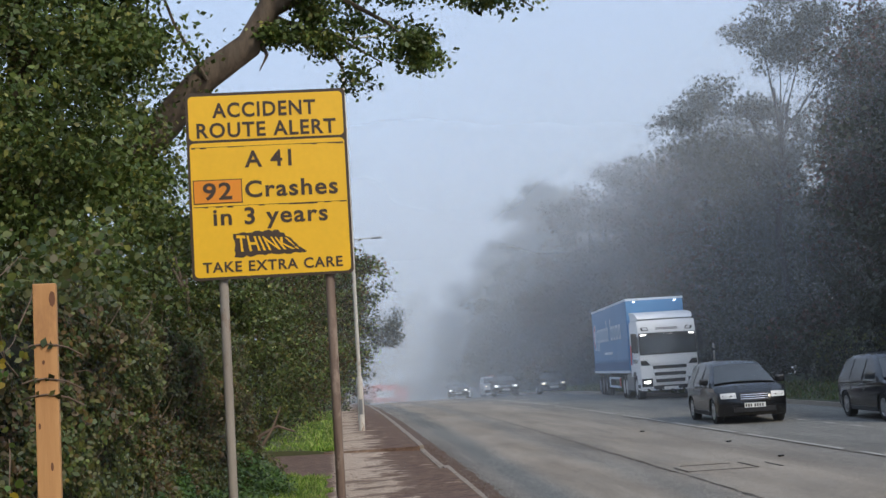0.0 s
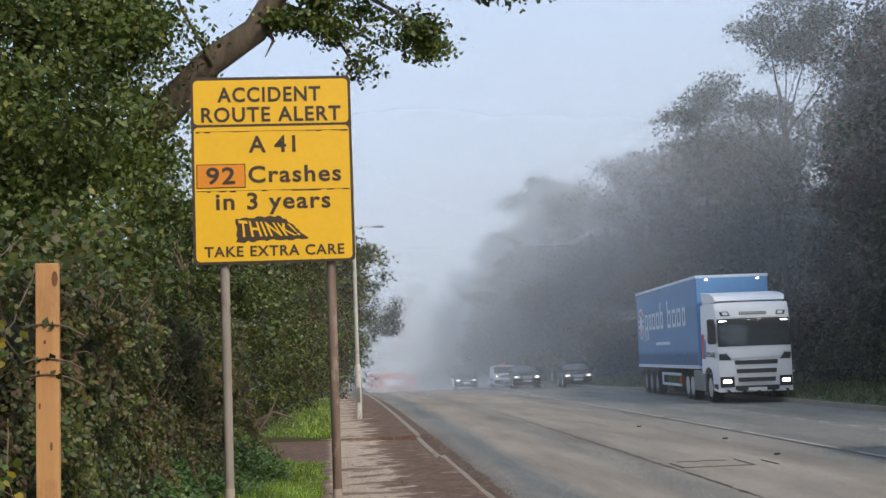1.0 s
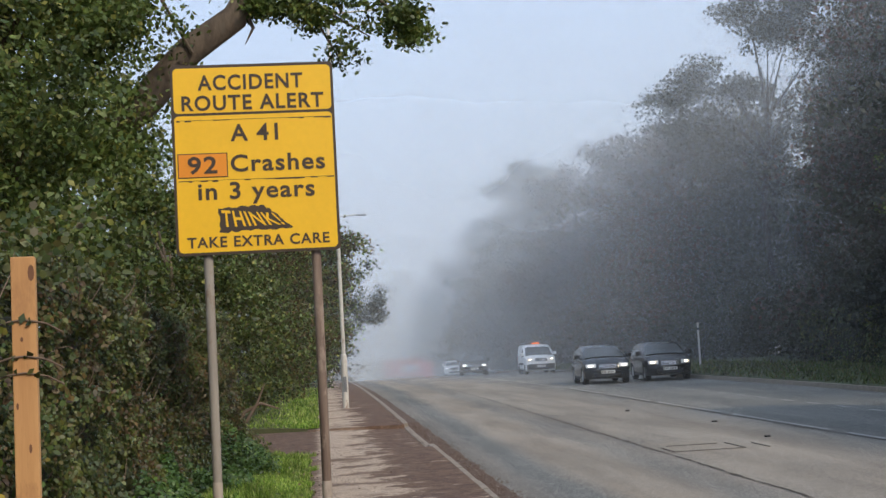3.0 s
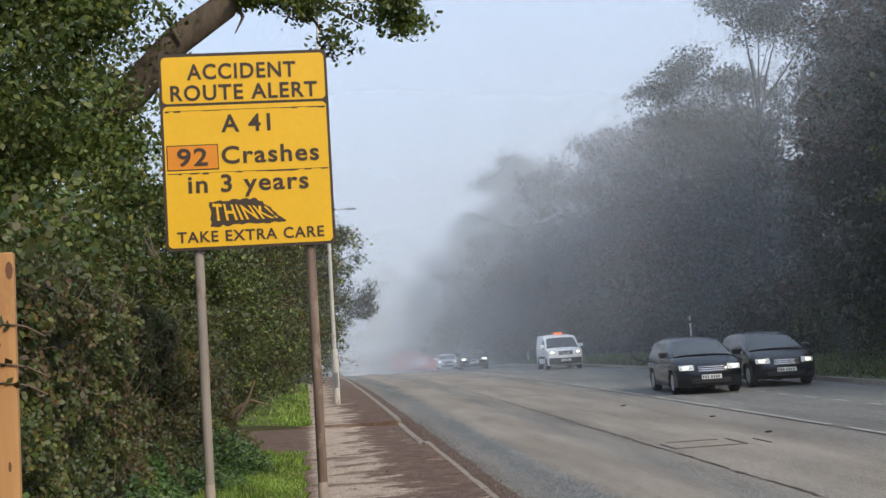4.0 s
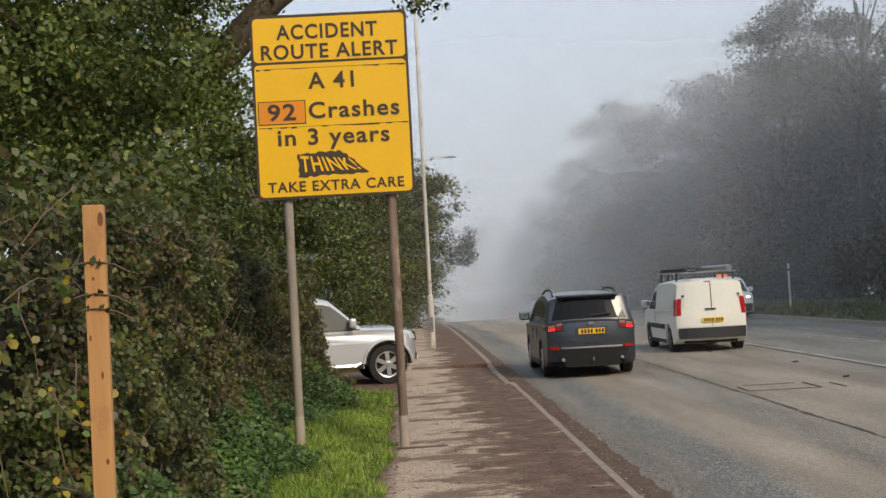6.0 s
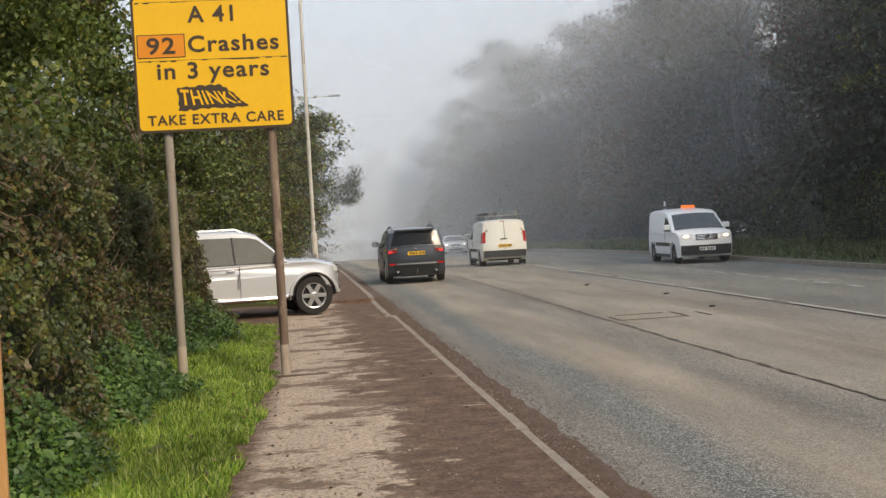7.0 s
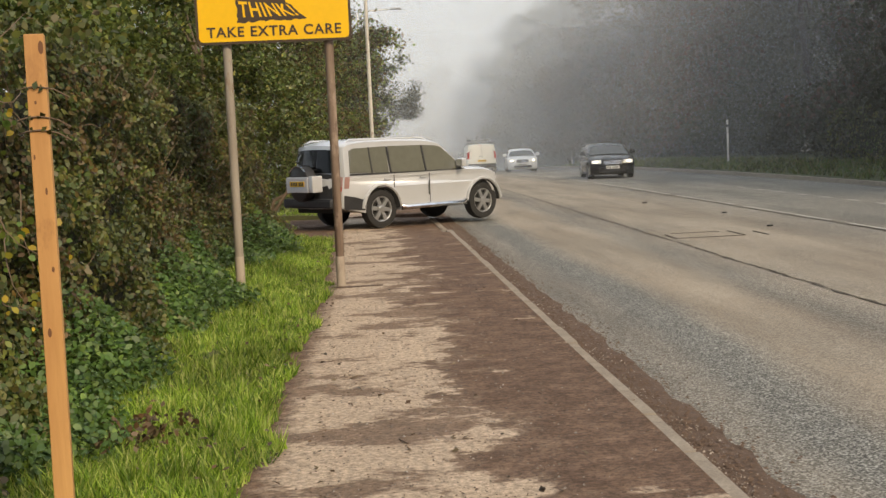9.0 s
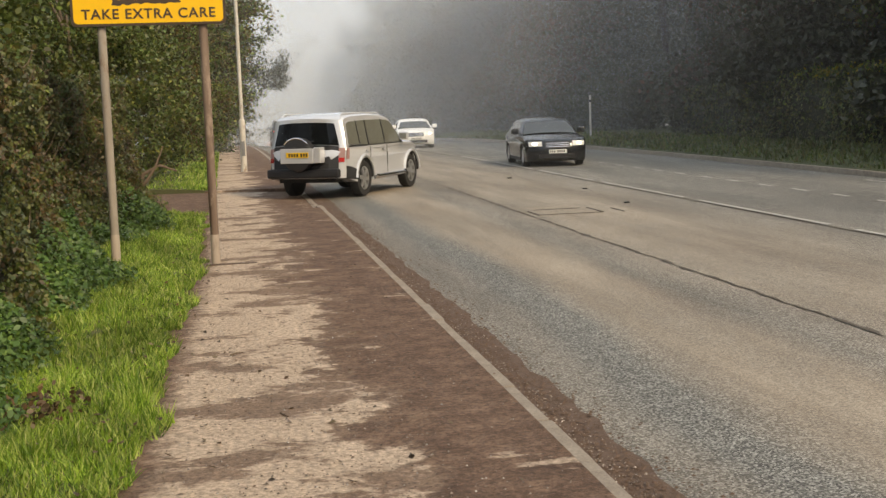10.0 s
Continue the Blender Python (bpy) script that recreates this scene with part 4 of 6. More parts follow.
tree("browning roadside tree above the clipped far hedge", (21.5, 37.5, 0.4), (21.3, 37.5, 7.0), 0.2, [(20.6, 37.0, 5.6, 2.2, 3.0, 1.7), (21.4, 35.0, 7.4, 2.4, 3.0, 1.8), (20.8, 40.0, 7.8, 2.0, 2.4, 1.6)], 330, 44, 0.26, 0.15, ("oak", "brown_leaf", "hedge"), 931, "tree", 14, group="far wood")


def far_hedge():
    s = thing("hedge", "dark clipped hedge on the far verge, lit top in brighter leaves", "hedge")
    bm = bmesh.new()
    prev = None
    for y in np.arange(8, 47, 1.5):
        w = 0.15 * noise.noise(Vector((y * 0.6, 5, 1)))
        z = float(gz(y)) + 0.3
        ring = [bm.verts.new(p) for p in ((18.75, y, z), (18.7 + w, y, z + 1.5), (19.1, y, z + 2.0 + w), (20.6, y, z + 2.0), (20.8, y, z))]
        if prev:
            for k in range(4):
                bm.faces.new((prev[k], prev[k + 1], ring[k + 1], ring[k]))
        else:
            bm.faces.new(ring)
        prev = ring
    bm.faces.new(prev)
    # same painted shade behind the far hedge's leaves
    part("shade_core", bm, M["core"], s)
    n = 16000
    y = rng.uniform(7.5, 47, n)
    z = 0.3 + 2.05 * rng.random(n)
    p = np.stack([18.62 + 0.15 * np.sin(y * 0.9) + rng.normal(0, 0.10, n), y, z], axis=1)
    quads("foliage", leaves(p, 0.13, np.tile([-1, 0, 0.3], (n, 1))), M["hedge"], s)
    n = 7000
    y = rng.uniform(7.5, 47, n)
    p = np.stack([rng.uniform(18.5, 20.7, n), y, 2.38 + rng.normal(0, 0.1, n) + 0.25 * np.exp(-((y - 34.5) / 4.0) ** 2)], axis=1)
    # the lit stretch of the top is put in as brighter leaf colour
    near = np.abs(y - 34.5) < 4.5
    quads("top_foliage", leaves(p[~near], 0.13), M["wood_leaf"], s)
    quads("lit_top_foliage", leaves(p[near], 0.13), M["vine"], s)


far_hedge()


# ---- fog ----
scene.cycles.transparent_max_bounces = 24


def fog_sheets():
    """Morning fog over the road: thin veils of scattering droplets, one behind the other."""
    for y, a in FOG:
        n = Nodes("fog", 1.0)
        z = n.axis(2)
        dense = n.ramp(n.math("DIVIDE", n.math("SUBTRACT", z, float(gz(y))), 40.0), *(((0.0, 0.50), (0.12, 0.56), (0.27, 1.0), (0.7, 0.5), (1.0, 0.0)) if y < 90 else ((0.0, 0.62), (0.12, 0.66), (0.30, 1.0), (0.7, 0.6), (1.0, 0.0))))
        patch = n.ramp(n.noise(0.035, 3, 0.5, None), (0.3, 0.75), (0.7, 1.2))
        low = 0.2 if y < 55 else (0.5 if y < 75 else 0.9)
        bank = n.ramp(n.math("ADD", n.math("DIVIDE", n.axis(0), 30.0), 0.5), (0.46, low), (0.86, 1.0))
        alpha = n.math("MULTIPLY", n.math("MULTIPLY", n.math("MULTIPLY", dense, patch), bank), a)
        d = n.add("ShaderNodeBsdfDiffuse")
        t = n.add("ShaderNodeBsdfTranslucent")
        for sh in (d, t):
            sh.inputs[0].default_value = (0.88, 0.93, 0.98, 1)
        half = n.add("ShaderNodeMixShader")
        half.inputs[0].default_value = 0.5
        n.t.links.new(d.outputs[0], half.inputs[1])
        n.t.links.new(t.outputs[0], half.inputs[2])
        tr = n.add("ShaderNodeBsdfTransparent")
        mx = n.add("ShaderNodeMixShader")
        n.put(alpha, mx.inputs[0])
        n.t.links.new(tr.outputs[0], mx.inputs[1])
        n.t.links.new(half.outputs[0], mx.inputs[2])
        n.t.links.new(mx.outputs[0], n.t.nodes["Material Output"].inputs[0])
        bm = bmesh.new()
        z0 = float(gz(y)) - 1.0
        cols = [bm.verts.new((x, y + 0.0009 * x * x * 0.3, zz)) for zz in (z0, 45) for x in np.linspace(-120, 160, 15)]
        for i in range(14):
            bm.faces.new((cols[i], cols[i + 1], cols[i + 16], cols[i + 15]))
        ob = part("fog_bank", bm, n.m)
        ob.visible_shadow = False
        tagged(ob, "thin pale morning fog hanging across the road", "fog", "fog banks", kind="stuff")


FOG = [(26, 0.018), (34, 0.034), (42, 0.055), (50, 0.09), (58, 0.15), (69, 0.19), (80, 0.25), (93, 0.31), (110, 0.36), (135, 0.50), (180, 0.6)]
fog_sheets()


# ---- litter, stones and small clutter on the ground ----
def scatter():
    n = 9500
    y = 2.5 + 24 * rng.random(n) ** 1.7
    x = rng.uniform(-0.1, KERB_X - 0.15, n)
    k = n // 3
    x[:k] = KERB_X + 0.02 + np.abs(rng.normal(0, 0.14, k))
    z = np.where(x > KERB_X - 0.1, 0.024, 0.118)
    r = 0.0035 + 0.009 * rng.random(n) ** 3
    c = np.stack([x, y, z + r * 0.3], axis=1)
    a = rng.uniform(0, 6.28, n)
    e1 = np.stack([np.cos(a), np.sin(a), 0 * a], axis=1) * r[:, None]
    e2 = np.stack([-np.sin(a), np.cos(a), 0 * a], axis=1) * (r * 0.75)[:, None]
    up = np.stack([0 * a, 0 * a, r * 0.8], axis=1)
    tri = []
    for p, q in ((e1, e2), (e2, -e1), (-e1, -e2), (-e2, e1)):
        tri.append(np.stack([c + p, c + q, c + up], axis=1))
    ob = quads("gravel", np.concatenate(tri), M["pebble"], corners=3)
    tagged(ob, "scattered small stones on the footway and gutter", "gravel", kind="stuff")
    n = 26000
    y = 1.5 + 30 * rng.random(n) ** 1.6
    on = rng.random(n) < 0.5
    x = np.where(on, KERB_X - 0.15 - 1.9 * rng.random(n) ** 1.9, KERB_X + 0.02 + np.abs(rng.normal(0.0, 0.2, n)))
    r = (0.004 + 0.012 * rng.random(n) ** 3) * np.where(on, 0.55, 1.0)
    c = np.stack([x, y, np.where(on, 0.117, 0.02) + r * 0.1], axis=1)
    a = rng.uniform(0, 6.28, n)
    e1 = np.stack([np.cos(a), np.sin(a), 0 * a], axis=1) * r[:, None] * 1.4
    e2 = np.stack([-np.sin(a), np.cos(a), 0 * a], axis=1) * r[:, None]
    up = np.stack([0 * a, 0 * a, r * 0.7], axis=1)
    ob = quads("soil_crumbs", np.concatenate([np.stack([c + p, c + q, c + up], axis=1) for p, q in ((e1, e2), (e2, -e1), (-e1, -e2), (-e2, e1))]), M["gutter"])
    tagged(ob, "brown soil crumbs along the gutter and footway", "soil", kind="stuff")
    n = 420
    y = 3 + 20 * rng.random(n) ** 1.4
    x = np.where(rng.random(n) < 0.6, rng.normal(-0.05, 0.18, n), rng.uniform(-1.2, 2.4, n))
    p = np.stack([x, y, np.where(x > KERB_X, 0.03, np.where(x < -0.1, 0.26, 0.125))], axis=1)
    ob = quads("fallen_leaves", leaves(p, 0.045, np.tile([0, 0, 1.5], (n, 1)), 0.0), M["litter"])
    tagged(ob, "brown fallen leaves on verge and footway", "leaves", kind="stuff")
    for x, y, a in ((0.35, 8.6, 40), (0.62, 6.5, 110), (0.95, 12.1, 75), (1.35, 9.2, 20)):
        s = part("twig", tube([(-0.06, 0, 0.004), (0.0, 0.008, 0.009), (0.07, 0, 0.005)], [0.006, 0.005, 0.003], 5), M["twig"])
        s.matrix_basis = pose(x, y, 0.116, 0, 0, a)
        tagged(s, "short dark twig on the footway", "twig", "footway twigs")
    for x, y in ((8.05, 25.5), (7.7, 21.5), (7.5, 30.5)):
        s = part("debris", box(-0.05, 0.05, -0.03, 0.03, 0, 0.03, 0.008), M["trim"])
        s.matrix_basis = pose(x, y, 0.025, 0, 0, 30)
        tagged(s, "small dark scrap lying on the road", "litter", "road scraps")
    n = 150
    p = np.stack([rng.normal(-0.85, 0.16, n), rng.normal(6.6, 0.24, n), 0.22 + rng.random(n) * 0.08], axis=1)
    ob = quads("dead_leaf_heap", leaves(p, 0.05, oval=True), M["litter"])
    tagged(ob, "small heap of dead brown leaves in the grass", "leaves", kind="stuff")


scatter()
kerbs()


# ---- vehicles: each faces +y in its own space, its base at the middle of its wheels' ground ----
SPINNERS = []     # wheels that roll: (wheel, place in the vehicle, radius, its vehicle)


class Shell:
    """A body drawn from a side profile, rounded in plan and leaning in towards the roof."""

    def __init__(self, W, L, belt, lean=0.0, taper=0.14, crown=0.06):
        self.W, self.L, self.belt, self.lean, self.taper, self.crown = W, L, belt, lean, taper, crown

    def at(self, f, y, z):
        half = self.W / 2 * (1 - self.lean * max(0.0, z - self.belt) - 0.10 * max(0.0, 0.45 - z))
        e = min(1.0, abs(y) / (self.L / 2))
        yy = y - math.copysign(self.taper * abs(f) ** 3 * e ** 5, y)
        zz = z - self.crown * abs(f) ** 3 * min(1.0, max(0.0, (z - self.belt + 0.30) / 0.35))
        return Vector((f * half * (1 - 0.06 * e ** 8), yy, zz))

    def solid(self, prof, layers=(-1, -0.96, -0.88, -0.7, -0.4, 0, 0.4, 0.7, 0.88, 0.96, 1), inset=0.022):
        bm = bmesh.new()
        rows = []
        for f in layers:
            k = inset if abs(f) == 1 else 0.0
            cy = sum(p[0] for p in prof) / len(prof)
            rows.append([bm.verts.new(self.at(f, y + (k if y < cy else -k) * 0.6, z - (k if z > self.belt - 0.3 else 0))) for y, z in prof])
        n = len(prof)
        for a, b in zip(rows, rows[1:]):
            for i in range(n):
                j = (i + 1) % n
                bm.faces.new((a[i], a[j], b[j], b[i]))
        for r in (rows[0], rows[-1]):
            f = bm.faces.new(r)
            f.normal_update()
            bmesh.ops.triangulate(bm, faces=[f], ngon_method="EAR_CLIP")
        return bm

    def side(self, poly, s, lift=0.006, depth=0.012):
        return prism(poly, lambda y, z, k: self.at(s, y, z) + Vector((s * (lift - depth * k), 0, 0)))

    def across(self, a, b, f0, f1, lift=0.008, cols=6, g0=None, g1=None):
        """A panel over the front or rear: from profile point a up to b, across f0 to f1 (g0, g1 at the top)."""
        g0 = f0 if g0 is None else g0
        g1 = f1 if g1 is None else g1
        d = Vector((0, b[0] - a[0], b[1] - a[1])).normalized()
        nrm = Vector((0, d.z, -d.y))
        if nrm.y * (a[0] + b[0]) < 0:
            nrm = -nrm
        bm = bmesh.new()
        grid = []
        for layer in (lift, lift - 0.014):
            rows = []
            for t in (0.0, 0.5, 1.0):
                y, z = a[0] + (b[0] - a[0]) * t, a[1] + (b[1] - a[1]) * t
                p, q = f0 + (g0 - f0) * t, f1 + (g1 - f1) * t
                rows.append([bm.verts.new(self.at(p + (q - p) * i / cols, y, z) + nrm * layer) for i in range(cols + 1)])
            grid.append(rows)
        top, bot = grid
        for rows in grid:
            for r0, r1 in zip(rows, rows[1:]):
                for i in range(cols):
                    bm.faces.new((r0[i], r0[i + 1], r1[i + 1], r1[i]))
        ring = lambda rows: rows[0] + [rows[1][-1]] + rows[2][::-1] + [rows[1][0]]
        ra, rb = ring(top), ring(bot)
        for i in range(len(ra)):
            j = (i + 1) % len(ra)
            bm.faces.new((ra[i], ra[j], rb[j], rb[i]))
        return bm


def wheel(v, x, y, r, w, rim, spokes=6):
    """A road wheel with tyre, rim, spokes and hub; x tells its side."""
    s = 1 if x > 0 else -1
    h = part("wheel", turned([(r * 0.55, -w / 2), (r * 0.98, -w / 2 + 0.01), (r, -w / 2 + 0.05), (r, w / 2 - 0.05), (r * 0.97, w / 2 - 0.012), (r * 0.80, w / 2), (r * 0.66, w / 2 - 0.01), (r * 0.64, w / 2 - 0.07)] if s > 0 else
                            [(r * 0.55, w / 2), (r * 0.98, w / 2 - 0.01), (r, w / 2 - 0.05), (r, -w / 2 + 0.05), (r * 0.97, -w / 2 + 0.012), (r * 0.80, -w / 2), (r * 0.66, -w / 2 + 0.01), (r * 0.64, -w / 2 + 0.07)], 24, "X"), M["tyre"], v, "black tyre", True)
    o = s * (w / 2 - 0.025)
    bm = bmesh.new()
    k = 22
    rings = [[bm.verts.new((o + s * d, q * math.cos(2 * math.pi * i / k), q * math.sin(2 * math.pi * i / k))) for i in range(k)] for q, d in ((r * 0.66, 0.012), (r * 0.60, 0.004), (r * 0.58, -0.06))]
    for a, b in zip(rings, rings[1:]):
        for i in range(k):
            bm.faces.new((a[i], a[(i + 1) % k], b[(i + 1) % k], b[i]))
    for i in range(spokes):
        m = Matrix.Rotation(2 * math.pi * i / spokes, 4, "X")
        box(o - 0.025, o + 0.012, -r * 0.105, r * 0.105, r * 0.10, r * 0.62, 0, bm, m)
    turned([(r * 0.17, o - 0.03), (r * 0.17, o + s * 0.014), (r * 0.10, o + s * 0.02)], 12, "X", bm=bm)
    part("rim", bm, rim, h)
    part("brake", turned([(r * 0.5, o - s * 0.075), (r * 0.5, o - s * 0.065)], 16, "X"), M["under"], h)
    h.location = (x - s * w / 2, y, r)
    SPINNERS.append((h, (x - s * w / 2, y, r), r, v))
    return h


def plate(v, y, z, front, w=0.52):
    """A number plate whose characters are plain bars."""
    d = 0.012 if front else -0.012
    p = part("number_plate", box(-w / 2, w / 2, min(y, y + d), max(y, y + d), z - 0.055, z + 0.055, 0.003), M["plate_w" if front else "plate_y"], v, "white number plate" if front else "yellow number plate")
    yy = y + d * 1.15
    bar = None
    for i in range(7):
        x = -0.205 + i * 0.062 + (0.035 if i > 3 else 0)
        if bar is None:
            bar = part("plate_bar", box(0, 0.04, min(yy, yy + d * 0.1), max(yy, yy + d * 0.1), z - 0.036, z + 0.036), M["plate_ink"], p)
            ob = bar
        else:
            ob = new("plate_bar", bar.data)
            ob.parent = p
        ob.location.x = x
    return p


def arch(y, r, n=10):
    return [(y - r * math.cos(math.pi * i / n), 0.30 + 0.0 + r * math.sin(math.pi * i / n)) for i in range(n + 1)]


def car(name, label, L, W, H, yf, yr, r, belt, nose, hood, screen, roof, tail, body, windows, glass="glass", rim="alloy", lamps="head", clear=0.20, lean=0.30, spokes=6, back_glass=True, oncoming=True, category="car", taper=0.14):
    """A car from a few profile numbers. nose: height of the bonnet's front edge; hood: height at the windscreen's foot;
    screen: y of the windscreen's foot and top; roof: heights along the roof as (y, z); tail: rear profile from belt down."""
    v = thing(name, label, category)
    sh = Shell(W, L, belt, lean, taper)
    F, R = L / 2, -L / 2
    ra = r + 0.07
    k = r - 0.30
    up = lambda pts: [(y, z + k) for y, z in pts]
    low = [(R + 0.10, clear + 0.12), (yr - ra, clear)] + [p for p in up(arch(yr, ra)) if p[1] > clear] + [(yr + ra, clear), (yf - ra, clear)] + [p for p in up(arch(yf, ra)) if p[1] > clear] + [(yf + ra, clear), (F - 0.16, clear), (F - 0.03, clear + 0.1), (F, 0.48), (F - 0.03, nose - 0.12), (F - 0.12, nose - 0.02), (F - 0.30, nose + 0.03), ((F + screen[0]) / 2, (nose + hood) / 2 + 0.04), (screen[0], hood)]
    low += [(yr * 0.2, belt + 0.01)] + tail
    part("body", sh.solid(low), body, v, "", True)
    cab = [(screen[0] - 0.02, hood - 0.02)] + [(screen[1], roof[0][1])] + list(roof) + [(tail[0][0] + 0.01, tail[0][1] - 0.01)]
    # the cabin, with its roof and pillars
    part("cabin", sh.solid([cab[0]] + list(roof) + [cab[-1], (0.0, belt - 0.05)]), body, v, "", True)
    w0, w1 = (screen[0], hood), roof[0]
    ws = ((w0[0] * 0.92 + w1[0] * 0.08, w0[1] * 0.92 + w1[1] * 0.08), (w0[0] * 0.10 + w1[0] * 0.90, w0[1] * 0.10 + w1[1] * 0.90))
    part("windscreen", sh.across(ws[0], ws[1], -0.90, 0.90, 0.010, 8, -0.86, 0.86), M["screen"], v)
    if back_glass:
        a, b = tail[0], roof[-1]
        q0, q1 = (a[0] * 0.92 + b[0] * 0.08, a[1] * 0.92 + b[1] * 0.08), (a[0] * 0.14 + b[0] * 0.86, a[1] * 0.14 + b[1] * 0.86)
        part("rear_window", sh.across(q0, q1, -0.86, 0.86, 0.012, 8, -0.80, 0.80), M["glass"], v)
    for s in (-1, 1):
        for poly in windows:
            part("side_window", sh.side(poly, s), M[glass], v)
        part("sill", sh.side([(yr + ra + 0.03, clear), (yf - ra - 0.03, clear), (yf - ra - 0.03, clear + 0.10), (yr + ra + 0.03, clear + 0.10)], s, 0.012), M["trim"], v)
        for y0 in [w[0][0] - 0.2 for w in windows[:2]]:
            part("door_handle", box(s * (W / 2 - 0.005), s * (W / 2 + 0.025), y0, y0 + 0.17, belt - 0.16, belt - 0.125, 0.006), body, v)
        for y0 in sorted({w[0][0] + 0.05 for w in windows[:2]}):
            part("door_seam", sh.side([(y0, clear + 0.12), (y0 + 0.012, clear + 0.12), (y0 + 0.012, belt - 0.02), (y0, belt - 0.02)], s, 0.004, 0.008), M["under"], v)
        mx = W / 2 - 0.02
        my = windows[0][1][0] - 0.12 if windows else screen[0] - 0.3
        m = part("door_mirror", box(min(s * mx, s * (mx + 0.23)), max(s * mx, s * (mx + 0.23)), my - 0.06, my + 0.08, belt + 0.02, belt + 0.20, 0.045), body, v)
        part("mirror_glass", box(min(s * (mx + 0.04), s * (mx + 0.21)), max(s * (mx + 0.04), s * (mx + 0.21)), my - 0.066, my - 0.06, belt + 0.045, belt + 0.175, 0.0), M["chrome"], m)
        for y in (yf, yr):
            wheel(v, s * (W / 2 - 0.015), y, r, 0.22, M[rim], spokes)
        # head lamps
        z = nose - 0.10
        part("headlamp", sh.across((F - 0.02, z - 0.085), (F - 0.10, z + 0.055), s * 0.52, s * 0.94, 0.014, 4), M["head_off"], v, "clear lamp glass")
        part("lamp_beam", sh.across((F - 0.035, z - 0.035), (F - 0.055, z + 0.0), s * 0.68, s * 0.84, 0.026, 3), M[lamps], v, "lit headlamp" if lamps != "head_off" else "unlit headlamp")
    part("underbody", box(-W / 2 + 0.26, W / 2 - 0.26, R + 0.25, F - 0.25, clear + 0.02, belt - 0.15), M["under"], v)
    part("grille", sh.across((F - 0.004, nose - 0.24), (F - 0.03, nose - 0.06), -0.42, 0.42, 0.014, 6), M["trim"], v)
    for i in range(3):
        z = nose - 0.21 + 0.05 * i
        part("grille_bar", sh.across((F - 0.006, z), (F - 0.009, z + 0.014), -0.40, 0.40, 0.022, 6), M["chrome"], v)
    part("lower_intake", sh.across((F - 0.02, clear + 0.10), (F, clear + 0.22), -0.62, 0.62, 0.016, 6), M["trim"], v)
    plate(v, F + 0.012, 0.46, True)
    return v


def tail_lamp(v, sh, a, b, f0, f1, mat, label):
    for s in (-1, 1):
        part("tail_lamp", sh.across(a, b, s * f0, s * f1, 0.022, 3), M[mat], v, label)


